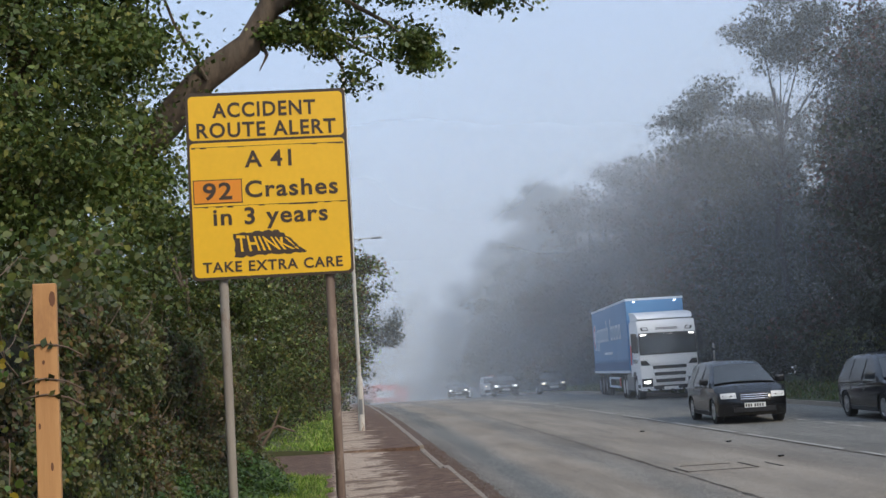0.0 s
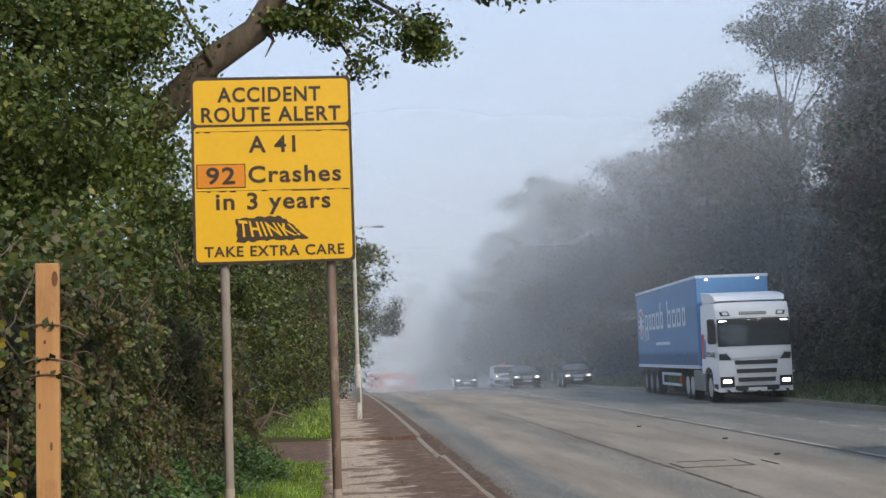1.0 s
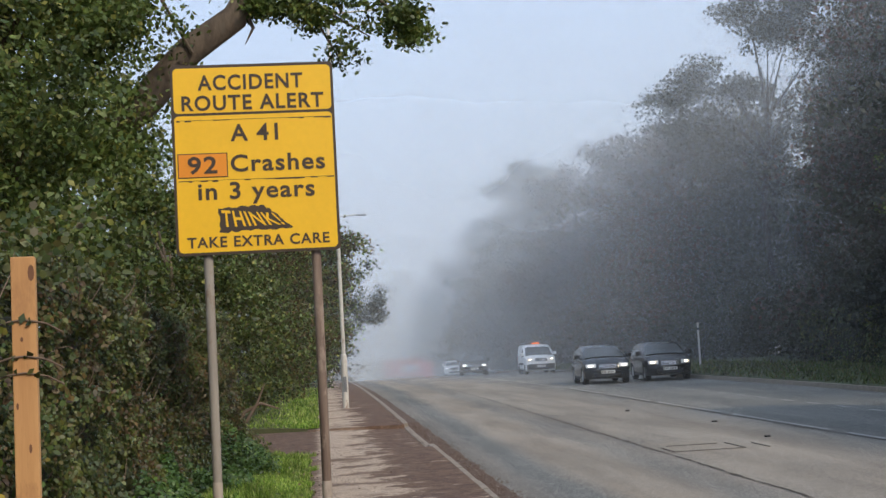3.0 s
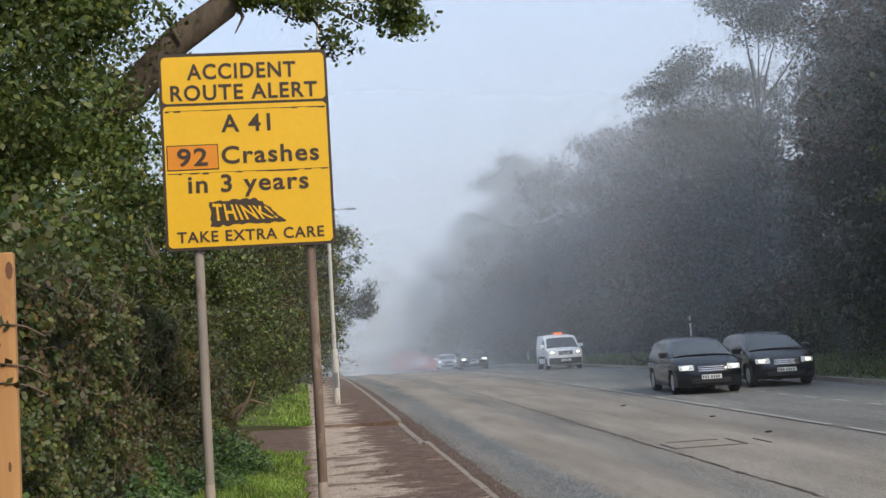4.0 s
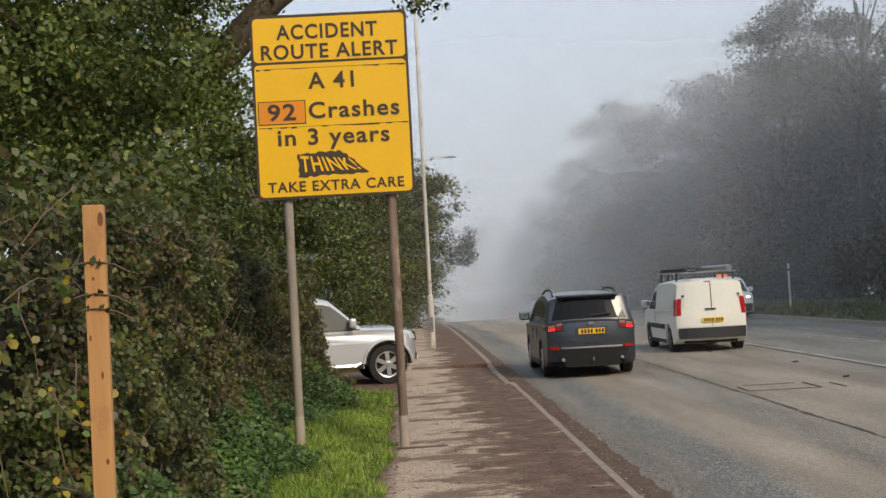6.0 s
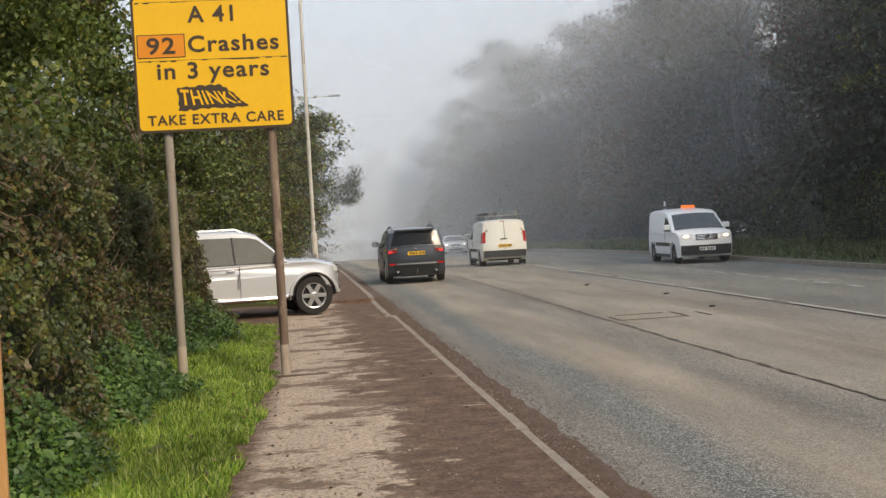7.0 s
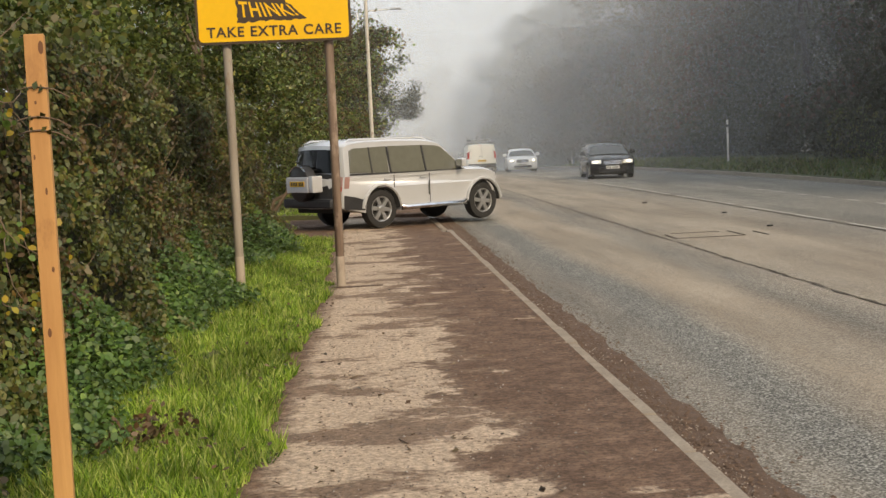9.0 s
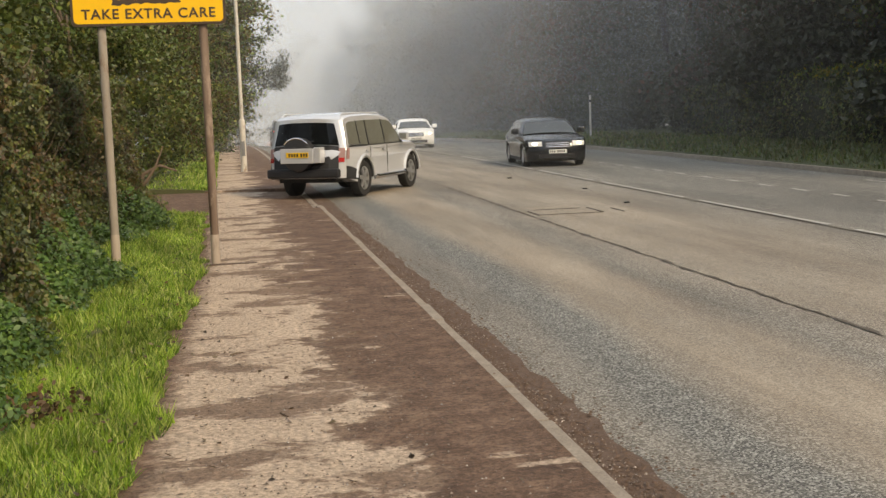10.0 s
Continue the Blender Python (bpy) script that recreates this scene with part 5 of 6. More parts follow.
# the grey family car that overtakes on the near lane
def grey_suv():
    L, W, H = 4.52, 1.84, 1.69
    tail = [(-2.03, 1.12), (-2.20, 1.08), (-2.24, 0.86), (-2.25, 0.60), (-2.21, 0.42)]
    roof = [(0.62, 1.55), (0.40, 1.61), (0.1, 1.655), (-0.4, 1.68), (-0.9, 1.675), (-1.4, 1.65), (-1.88, 1.59)]
    wins = [[(0.24, 1.12), (1.02, 1.11), (0.80, 1.32), (0.58, 1.46), (0.40, 1.53), (0.22, 1.57)], [(-0.64, 1.15), (0.20, 1.12), (0.18, 1.575), (-0.2, 1.60), (-0.62, 1.60)], [(-1.42, 1.235), (-0.69, 1.155), (-0.67, 1.60), (-1.05, 1.575), (-1.35, 1.50), (-1.60, 1.33), (-1.62, 1.28)]]
    v = car("grey_suv", "dark grey family SUV with roof rails, tail lamps lit", L, W, H, 1.36, -1.33, 0.345, 1.07, 0.98, 1.07, (1.25, 0.62), roof, tail, M["graphite"], wins, rim="alloy", lamps="head_off")
    sh = Shell(W, L, 1.07, 0.30)
    tail_lamp(v, sh, (-2.215, 0.93), (-2.19, 1.13), 0.62, 0.985, "trim", "dark tail lamp housing")
    for s in (-1, 1):
        part("lamp_wrap", sh.side([(-2.16, 0.95), (-1.84, 1.06), (-1.82, 1.13), (-2.12, 1.14)], s, 0.012), M["trim"], v, "dark lamp end")
        part("indicator", sh.side([(-2.10, 1.04), (-1.92, 1.08), (-1.90, 1.12), (-2.08, 1.125)], s, 0.020), M["amber_lens"], v, "amber lens")
        part("lit_lamp", sh.across((-2.21, 0.95), (-2.206, 1.005), s * 0.81, s * 0.955, 0.034, 3), M["brake"], v, "lit red lamp")
        part("clear_lamp", sh.across((-2.204, 1.02), (-2.200, 1.07), s * 0.81, s * 0.955, 0.033, 3), M["clear_lens"], v, "clear lens")
        part("clear_lamp", sh.across((-2.203, 1.04), (-2.199, 1.09), s * 0.65, s * 0.78, 0.033, 3), M["clear_lens"], v, "clear lens")
        part("red_lamp", sh.across((-2.212, 0.95), (-2.207, 1.02), s * 0.68, s * 0.78, 0.033, 3), M["tail"], v, "red lens")
        part("rear_reflector", sh.across((-2.235, 0.56), (-2.235, 0.62), s * 0.74, s * 0.95, 0.040, 3), M["tail"], v, "red reflector")
        part("roof_rail", tube([sh.at(s * 0.84, 0.50, 1.57), sh.at(s * 0.86, 0.30, 1.69), sh.at(s * 0.86, -0.1, 1.755), sh.at(s * 0.86, -0.7, 1.765), sh.at(s * 0.86, -1.25, 1.73), sh.at(s * 0.84, -1.55, 1.63)], 0.022, 6), M["trim"], v, "black roof rail", True)
        part("exhaust", turned([(0.035, -2.28), (0.035, -2.1)], 10, "Y", (s * 0.58, 0, 0.36)), M["chrome"], v, "chrome tail pipe")
    part("spoiler", box(-0.62, 0.62, -2.04, -1.72, 1.575, 1.625, 0.02), M["graphite"], v)
    part("brake_strip", box(-0.12, 0.12, -2.046, -2.038, 1.592, 1.606), M["trim"], v, "dark unlit high brake lamp")
    part("rear_bumper", sh.across((-2.235, 0.21), (-2.25, 0.55), -0.62, 0.62, 0.036, 8, -0.84, 0.84), M["under"], v, "black lower bumper")
    part("skid_plate", sh.across((-2.25, 0.565), (-2.245, 0.60), -0.70, 0.70, 0.034, 8), M["backing"], v, "grey bumper insert")
    part("tow_hitch", tube([(0, -2.2, 0.34), (0, -2.34, 0.34), (0, -2.38, 0.40)], 0.018, 8), M["chrome"], v)
    part("tailgate_recess", sh.across((-2.240, 0.80), (-2.232, 0.98), -0.36, 0.36, 0.014, 6), M["graphite"], v)
    part("tailgate_handle", sh.across((-2.245, 0.66), (-2.243, 0.70), -0.14, 0.14, 0.022, 4), M["trim"], v)
    part("wiper", tube([(0.02, -2.05, 1.20), (0.45, -2.055, 1.23)], 0.012, 5), M["trim"], v)
    part("badge", prism([(0.075 * math.cos(k * 0.52), 0.032 * math.sin(k * 0.52)) for k in range(12)], lambda x, z, k: (x, -2.245 - 0.006 * k, 1.055 + z)), M["chrome"], v, "oval badge")
    plate(v, -2.262, 0.90, False)
    return v


def delivery_van(name, label, oncoming, body):
    """A small panel van."""
    L, W, H = 4.36, 1.81, 1.81
    tail = [(-2.14, 1.12), (-2.17, 0.95), (-2.18, 0.70), (-2.18, 0.40)]
    roof = [(0.55, 1.66), (0.25, 1.74), (-0.6, 1.785), (-1.6, 1.78), (-2.08, 1.73)]
    wins = [[(0.32, 1.10), (1.12, 1.10), (0.62, 1.52), (0.28, 1.58)]]
    v = car(name, label, L, W, H, 1.36, -1.33, 0.315, 1.07, 0.98, 1.08, (1.42, 0.55), roof, tail, body, wins, rim="dark_alloy", lamps="head_warm" if oncoming else "head_off", back_glass=False, lean=0.16, category="van")
    sh = Shell(W, L, 1.07, 0.16)
    for s in (-1, 1):
        part("side_panel", sh.side([(-1.9, 1.16), (0.16, 1.16), (0.12, 1.60), (-1.82, 1.60)], s, 0.004, 0.01), body, v)
        part("rubbing_strip", sh.side([(-0.85, 0.56), (1.0, 0.56), (1.0, 0.68), (-0.85, 0.68)], s, 0.016), M["trim"], v, "black side strip")
        part("tail_lamp", sh.side([(-2.13, 0.92), (-1.98, 0.92), (-1.98, 1.36), (-2.11, 1.36)], s, 0.012), M["tail"], v, "red tail lamp")
        part("tail_lamp", sh.across((-2.15, 0.92), (-2.12, 1.36), s * 0.86, s * 0.99, 0.02, 2), M["tail"], v, "red tail lamp")
        part("rear_door", sh.across((-2.17, 0.62), (-2.09, 1.66), s * 0.015, s * 0.84, 0.014, 5, s * 0.015, s * 0.78), body, v, "plain rear door")
        part("door_hinge", sh.across((-2.16, 1.38), (-2.155, 1.43), s * 0.80, s * 0.88, 0.03, 2), M["trim"], v)
    part("door_gap", sh.across((-2.17, 0.62), (-2.09, 1.68), -0.008, 0.008, 0.018, 1), M["trim"], v)
    part("rear_bumper", sh.across((-2.185, 0.34), (-2.18, 0.60), -0.97, 0.97, 0.05, 8), M["trim"], v, "black rear bumper")
    part("front_bumper", sh.across((2.15, 0.26), (2.18, 0.58), -0.97, 0.97, 0.012, 8), M["trim"], v, "black front bumper")
    part("door_pull", box(-0.17, 0.10, -2.20, -2.165, 1.03, 1.06, 0.006), M["trim"], v)
    part("brake_strip", box(-0.14, 0.02, -2.085, -2.07, 1.69, 1.715), M["tail"], v)
    plate(v, -2.20, 0.78, False)
    return v


def white_van():
    v = delivery_van("panel_van", "grubby white panel van with a ladder on its roof rack", False, M["cream"])
    for y in (-1.6, -0.6, 0.3):
        part("rack_bar", box(-0.78, 0.78, y - 0.02, y + 0.02, 1.92, 1.95, 0.006), M["backing"], v, "grey roof bar")
        for s in (-1, 1):
            part("rack_foot", box(s * 0.70 - 0.02, s * 0.70 + 0.02, y - 0.03, y + 0.03, 1.72, 1.93), M["trim"], v)
    part("rack_tube", tube([(0.5, -2.1, 2.02), (0.5, 0.6, 2.02)], 0.075, 10), M["backing"], v, "grey pipe carrier", True)
    for s in (-0.60, -0.28):
        part("ladder_rail", box(s - 0.02, s + 0.02, -2.25, 0.7, 1.96, 2.05, 0.004), M["trim"], v, "dark ladder rail")
    for i in range(10):
        part("ladder_rung", tube([(-0.60, -2.1 + i * 0.29, 2.0), (-0.28, -2.1 + i * 0.29, 2.0)], 0.014, 6), M["backing"], v)
    return v


def beacon_van():
    v = delivery_van("panel_van", "white panel van with lit headlamps and orange beacon", True, M["white"])
    part("beacon_bar", box(-0.22, 0.22, 0.05, 0.2, 1.78, 1.88, 0.02), M["amber"], v, "orange beacon bar")
    part("star_badge", turned([(0.09, 2.19), (0.09, 2.205), (0.06, 2.21)], 14, "Y", (0, 0, 0.86)), M["chrome"], v, "round chrome badge")
    return v


def silver_4x4():
    L, W, H = 4.72, 1.875, 1.87
    tail = [(-2.20, 1.14), (-2.27, 1.05), (-2.28, 0.75), (-2.26, 0.48)]
    roof = [(0.55, 1.74), (0.38, 1.79), (0.1, 1.83), (-0.7, 1.855), (-1.6, 1.845), (-1.95, 1.81), (-2.10, 1.74)]
    wins = [[(0.10, 1.18), (1.08, 1.18), (0.84, 1.43), (0.56, 1.66), (0.40, 1.70), (0.07, 1.72)], [(-0.84, 1.19), (0.04, 1.18), (0.02, 1.72), (-0.84, 1.73)], [(-1.98, 1.22), (-0.91, 1.19), (-0.90, 1.73), (-1.80, 1.71), (-1.92, 1.66)]]
    v = car("silver_4x4", "silver four-wheel-drive estate car with rear spare wheel", L, W, H, 1.66, -1.12, 0.395, 1.14, 1.05, 1.17, (1.22, 0.52), roof, tail, M["silver"], wins, glass="pale_glass", rim="alloy", lamps="head_off", clear=0.34, lean=0.20, taper=0.26)
    sh = Shell(W, L, 1.14, 0.20, 0.26)
    for s in (-1, 1):
        for y0 in (0.05, -0.875):
            part("window_pillar", sh.side([(y0, 1.185), (y0 + 0.045, 1.185), (y0 + 0.015, 1.725), (y0 - 0.025, 1.725)], s, 0.010), M["trim"], v, "black pillar")
        part("quarter_bar", sh.side([(-1.36, 1.20), (-1.33, 1.20), (-1.34, 1.725), (-1.37, 1.725)], s, 0.010), M["trim"], v, "black window bar")
        part("window_line", sh.side([(-2.0, 1.17), (1.14, 1.155), (1.12, 1.18), (-2.0, 1.20)], s, 0.010), M["trim"], v, "black window line")
        part("arch_liner", tube([Vector((s * (W / 2 - 0.05), 1.66 + 0.45 * math.cos(a), 0.40 + 0.45 * math.sin(a))) for a in [math.pi * i / 12 for i in range(13)]], 0.05, 6), M["under"], v)
        part("arch_liner", tube([Vector((s * (W / 2 - 0.05), -1.12 + 0.45 * math.cos(a), 0.40 + 0.45 * math.sin(a))) for a in [math.pi * i / 12 for i in range(13)]], 0.05, 6), M["under"], v)
        for y in (1.66, -1.12):
            pts = [Vector((s * (W / 2 + 0.012), y + 0.49 * math.cos(a), 0.40 + 0.49 * math.sin(a))) for a in [math.pi * (0.02 + 0.96 * i / 12) for i in range(13)]]
            part("wheel_arch_flare", tube(pts, 0.035, 6), M["silver"], v, "flared silver wheel arch", True)
        part("side_step", tube([(s * (W / 2 + 0.03), -0.62, 0.42), (s * (W / 2 + 0.07), -0.54, 0.40), (s * (W / 2 + 0.07), 1.0, 0.40), (s * (W / 2 + 0.03), 1.1, 0.44)], 0.05, 8), M["chrome"], v, "bright tubular side step", True)
        part("bumper_corner", sh.side([(2.20, 0.38), (2.31, 0.40), (2.34, 0.60), (2.20, 0.60)], s, 0.012), M["trim"], v, "dark front bumper corner")
        part("roof_rail", tube([sh.at(s * 0.86, 0.30, 1.79), sh.at(s * 0.87, 0.15, 1.86), sh.at(s * 0.87, -1.75, 1.87), sh.at(s * 0.86, -1.95, 1.78)], 0.022, 6), M["silver"], v, "silver roof rail", True)
        part("tail_lamp", sh.side([(-2.23, 0.86), (-2.06, 0.86), (-2.02, 1.14), (-2.18, 1.14)], s, 0.012), M["clear_lens"], v, "pale tail lamp")
        part("tail_lamp", sh.across((-2.265, 0.86), (-2.22, 1.14), s * 0.86, s * 0.99, 0.02, 2), M["clear_lens"], v, "pale tail lamp")
        part("red_lens", sh.across((-2.27, 0.80), (-2.26, 0.90), s * 0.87, s * 0.985, 0.03, 2), M["tail"], v, "red lens")
        part("bumper_lamp", sh.across((-2.28, 0.61), (-2.28, 0.66), s * 0.74, s * 0.86, 0.07, 2), M["tail"], v, "small red lamp")
        part("lower_cladding", sh.side([(-2.26, 0.44), (-1.62, 0.40), (-1.64, 0.62), (-1.90, 0.68), (-2.24, 0.72)], s, 0.014), M["trim"], v, "dark rear cladding")
        part("door_stud", sh.side([(0.10, 0.62), (0.13, 0.62), (0.15, 0.92), (0.11, 0.92)], s, 0.02), M["chrome"], v)
    part("rear_bumper", box(-0.86, 0.86, -2.36, -2.22, 0.47, 0.67, 0.05), M["trim"], v, "dark rear bumper")
    # dark panel paints the shaded tail, which the sun would otherwise brighten
    part("tail_shade_skin", sh.across((-2.285, 0.66), (-2.21, 1.17), -0.86, 0.86, 0.020, 8), M["trim"], v, "dark skin colouring the tail door's shade")
    cover = part("spare_wheel", turned([(0.10, -2.52), (0.30, -2.515), (0.355, -2.48), (0.365, -2.40), (0.36, -2.27)], 26, "Y", (-0.05, 0, 0.98)), M["trim"], v, "covered spare wheel", True)
    part("spare_cover", box(-0.42, 0.36, -2.545, -2.50, 0.80, 1.12, 0.02), M["silver"], cover, "silver box panel on the spare wheel")
    part("cover_end", box(0.36, 0.52, -2.53, -2.28, 0.80, 1.14, 0.03), M["silver"], cover)
    part("cover_rim", tube([(-0.05 + 0.36 * math.cos(a), -2.50, 0.98 + 0.36 * math.sin(a)) for a in [0.7 + 1.75 * i / 8 for i in range(9)]], 0.018, 6), M["chrome"], cover, "bright hoop", True)
    plate(v, -2.549, 0.98, False)
    part("wiper", tube([(-0.3, -2.25, 1.22), (0.25, -2.24, 1.26)], 0.012, 5), M["trim"], v)
    part("aerial", tube([(0.7, 0.6, 1.78), (0.7, 0.4, 1.95)], 0.006, 5), M["trim"], v)
    return v


def saloon(name, label, body, L=4.9, W=1.85, H=1.46, lamps="head", rim="alloy"):
    k = H / 1.46
    tail = [(-L / 2 + 0.62, 0.98 * k), (-L / 2 + 0.10, 0.96 * k), (-L / 2, 0.80), (-L / 2 + 0.02, 0.45)]
    roof = [(0.42, 1.345 * k), (0.22, 1.40 * k), (-0.1, 1.445 * k), (-0.5, 1.45 * k), (-0.9, 1.415 * k), (-1.2, 1.345 * k)]
    wins = [[(0.02, 0.96), (0.95, 0.96), (0.36, 1.32 * k), (0.0, 1.35 * k)], [(-1.30, 1.0), (-0.08, 0.96), (-0.08, 1.35 * k), (-0.95, 1.31 * k)]]
    return car(name, label, L, W, H, L * 0.31, -L * 0.29, 0.335, 0.93, 0.80, 0.95, (1.15, 0.42), roof, tail, body, wins, lamps=lamps, rim=rim, clear=0.17, lean=0.48, taper=0.24)


def hatch(name, label, body, L=4.28, W=1.79, H=1.5, lamps="head", rim="alloy"):
    k = H - 1.5
    tail = [(-L / 2 + 0.12, 1.02 + k * 0.4), (-L / 2, 0.92), (-L / 2, 0.62), (-L / 2 + 0.04, 0.42)]
    roof = [(0.40, 1.405 + k), (0.22, 1.45 + k), (-0.1, 1.485 + k), (-0.6, 1.49 + k), (-1.2, 1.455 + k), (-1.66, 1.37 + k)]
    wins = [[(0.05, 0.97), (1.06, 0.98), (0.72, 1.20 + k * 0.6), (0.40, 1.36 + k), (0.02, 1.40 + k)], [(-0.88, 0.99), (-0.02, 0.97), (-0.04, 1.405 + k), (-0.86, 1.40 + k)], [(-1.58, 1.06), (-0.95, 1.0), (-0.93, 1.395 + k), (-1.42, 1.345 + k), (-1.60, 1.22 + k * 0.6)]]
    return car(name, label, L, W, H, L * 0.315, -L * 0.30, 0.32, 0.94, 0.82, 0.99, (1.32, 0.40), roof, tail, body, wins, lamps=lamps, rim=rim, lean=0.44, taper=0.22)


def bicycle(v):
    """The bicycle on the carrier behind the dark hatchback."""
    for x in (0.92, -0.15):
        ring = [(x + 0.34 * math.cos(a), -2.40, 1.18 + 0.34 * math.sin(a)) for a in [2 * math.pi * i / 20 for i in range(21)]]
        part("bicycle_tyre", tube(ring, 0.024, 6), M["trim"], v, "bicycle tyre on a rear carrier", True)
    part("bicycle_frame", tube([(0.92, -2.40, 1.18), (0.40, -2.40, 1.13), (0.25, -2.40, 1.53), (0.75, -2.40, 1.58), (0.92, -2.40, 1.18)], 0.018, 6), M["trim"], v)
    part("carrier", box(-0.5, 0.95, -2.42, -2.10, 0.80, 0.84, 0.01), M["trim"], v)


def lorry():
    """A tractor unit with a blue curtain-sided trailer; y = 0 at the front axle."""
    v = thing("articulated_lorry", "white lorry cab pulling a blue curtain-sided trailer, lamps lit", "lorry")
    W = 2.5
    sh = Shell(2.5, 2.9, 2.0, 0.02, 0.16, 0.02)
    prof = [(-1.05, 0.95), (-0.62, 0.95), (-0.6, 1.0), (-0.35, 1.12), (0.0, 1.18), (0.35, 1.12), (0.6, 0.95), (0.62, 0.42), (1.36, 0.36), (1.42, 0.9), (1.40, 1.75), (1.34, 2.55), (1.28, 2.75), (1.18, 3.10), (1.05, 3.28), (-1.05, 3.30)]
    part("cab", sh.solid(prof), M["white"], v, "white sleeper cab", True)
    part("windscreen", sh.across((1.385, 1.90), (1.335, 2.56), -0.95, 0.95, 0.02, 8), M["screen"], v)
    part("screen_edge", sh.across((1.388, 1.84), (1.383, 1.91), -0.97, 0.97, 0.024, 8), M["trim"], v, "black wiper tray")
    part("screen_surround", sh.across((1.336, 2.55), (1.30, 2.74), -0.985, 0.985, 0.026, 8), M["trim"], v, "black strip over the windscreen")
    part("header_panel", sh.across((1.285, 2.77), (1.185, 3.08), -0.97, 0.97, 0.012, 8), M["white"], v)
    for k in range(6):
        f = -0.36 + k * 0.125
        part("header_mark", sh.across((1.262, 2.86), (1.236, 2.95), f, f + 0.10, 0.03, 2), M["trim"], v, "dark name bar over the windscreen")
        part("header_gap", sh.across((1.256, 2.885), (1.244, 2.925), f + 0.025, f + 0.075, 0.036, 2), M["white"], v)
    part("sun_visor", sh.across((1.335, 2.58), (1.33, 2.62), -0.97, 0.97, 0.16, 8), M["trim"], v)
    for s in (-1, 1):
        part("screen_pillar", sh.across((1.39, 1.86), (1.33, 2.58), s * 0.93, s * 0.99, 0.03, 2), M["trim"], v, "black windscreen pillar")
        part("roof_vent", sh.across((1.265, 2.84), (1.225, 2.98), s * 0.62, s * 0.86, 0.024, 2, s * 0.66, s * 0.90), M["trim"], v, "dark lamp box")
        part("roof_vent_inner", sh.across((1.258, 2.865), (1.232, 2.955), s * 0.66, s * 0.80, 0.034, 2, s * 0.69, s * 0.84), M["white"], v)
    for k in range(9):
        part("hazard_line", sh.across((1.41, 1.62), (1.405, 1.635), -0.9 + k * 0.2, -0.7 + k * 0.2, 0.017, 2), M["backing"], v, "panel gap")
    part("air_deflector", prism([(-1.0, 3.28), (0.75, 3.29), (0.98, 3.34), (0.80, 3.50), (0.35, 3.60), (-0.4, 3.66), (-0.98, 3.70)], lambda y, z, k: ((-1.14 + 2.28 * k) * (1.0 + 0.04 * (z > 3.45)), y, z)), M["white"], v, "white roof deflector")
    for i, (z, f) in enumerate(((0.68, 0.50), (0.96, 0.54), (1.24, 0.58))):
        part("grille_slot", sh.across((1.42, z), (1.415, z + 0.14), -f, f, 0.016, 6, -f - 0.015, f + 0.015), M["trim"], v, "black grille slot")
        part("grille_lip", sh.across((1.42, z - 0.02), (1.42, z), -f, f, 0.04, 6), M["white"], v)
    part("front_panel", sh.across((1.405, 1.46), (1.395, 1.82), -0.66, 0.66, 0.03, 6, -0.90, 0.90), M["white"], v, "white panel under the windscreen")
    part("lower_grille", sh.across((1.40, 0.40), (1.415, 0.56), -0.60, 0.60, 0.016, 6), M["trim"], v)
    for i in range(9):
        f = -0.9 + i * 0.2
        part("bumper_stripe", sh.across((1.385, 0.36), (1.39, 0.44), f, f + 0.09, 0.03, 2, f + 0.06, f + 0.15), M["decal" if i % 2 else "trim"], v)
    for s in (-1, 1):
        part("headlamp_housing", sh.across((1.41, 0.52), (1.415, 0.86), s * 0.62, s * 0.985, 0.014, 4), M["trim"], v)
        part("headlamp", sh.across((1.415, 0.66), (1.415, 0.76), s * 0.70, s * 0.92, 0.028, 3), M["head"], v, "lit headlamp")
        part("upper_lamp", sh.across((1.412, 1.40), (1.405, 1.62), s * 0.66, s * 0.98, 0.016, 3, s * 0.80, s * 0.98), M["trim"], v, "dark corner lamp")
        part("lamp_strip", sh.across((1.406, 1.60), (1.404, 1.64), s * 0.80, s * 0.98, 0.026, 2), M["head_off"], v)
        part("roof_lamp", sh.across((1.30, 2.65), (1.295, 2.69), s * 0.74, s * 0.92, 0.04, 2), M["head"], v, "lit roof lamp")
        part("centre_lamp", sh.across((1.30, 2.65), (1.295, 2.69), s * 0.04, s * 0.18, 0.04, 2), M["head"], v, "lit roof lamp")
        part("step_slot", sh.side([(0.75, 0.50), (1.25, 0.46), (1.25, 0.62), (0.75, 0.62)], s, 0.01), M["trim"], v, "dark cab step")
        part("side_window", sh.side([(0.25, 1.95), (1.22, 1.95), (1.18, 2.62), (0.25, 2.62)], s, 0.012), M["glass"], v)
        part("cab_mark", sh.side([(-0.2, 1.52), (0.95, 1.50), (0.95, 1.66), (-0.2, 1.68)], s, 0.01), M["navy"], v, "dark name bar on the door")
        part("cab_flash", sh.side([(-0.95, 1.45), (-0.60, 1.45), (-0.5, 2.3), (-0.9, 2.3)], s, 0.01), M["decal_red"], v, "coloured flash on the cab side")
        part("cab_flash", sh.side([(-0.55, 1.45), (-0.35, 1.45), (-0.25, 2.1), (-0.45, 2.1)], s, 0.01), M["curtain"], v, "coloured flash on the cab side")
        part("door_mirror", box(min(s * 1.27, s * 1.50), max(s * 1.27, s * 1.50), 1.12, 1.30, 1.95, 2.75, 0.05), M["trim"], v, "tall black mirror")
        part("side_skirt", box(min(s * 1.14, s * 1.22), max(s * 1.14, s * 1.22), -2.6, -0.72, 0.35, 1.05, 0.03), M["backing"], v, "grey tank skirt")
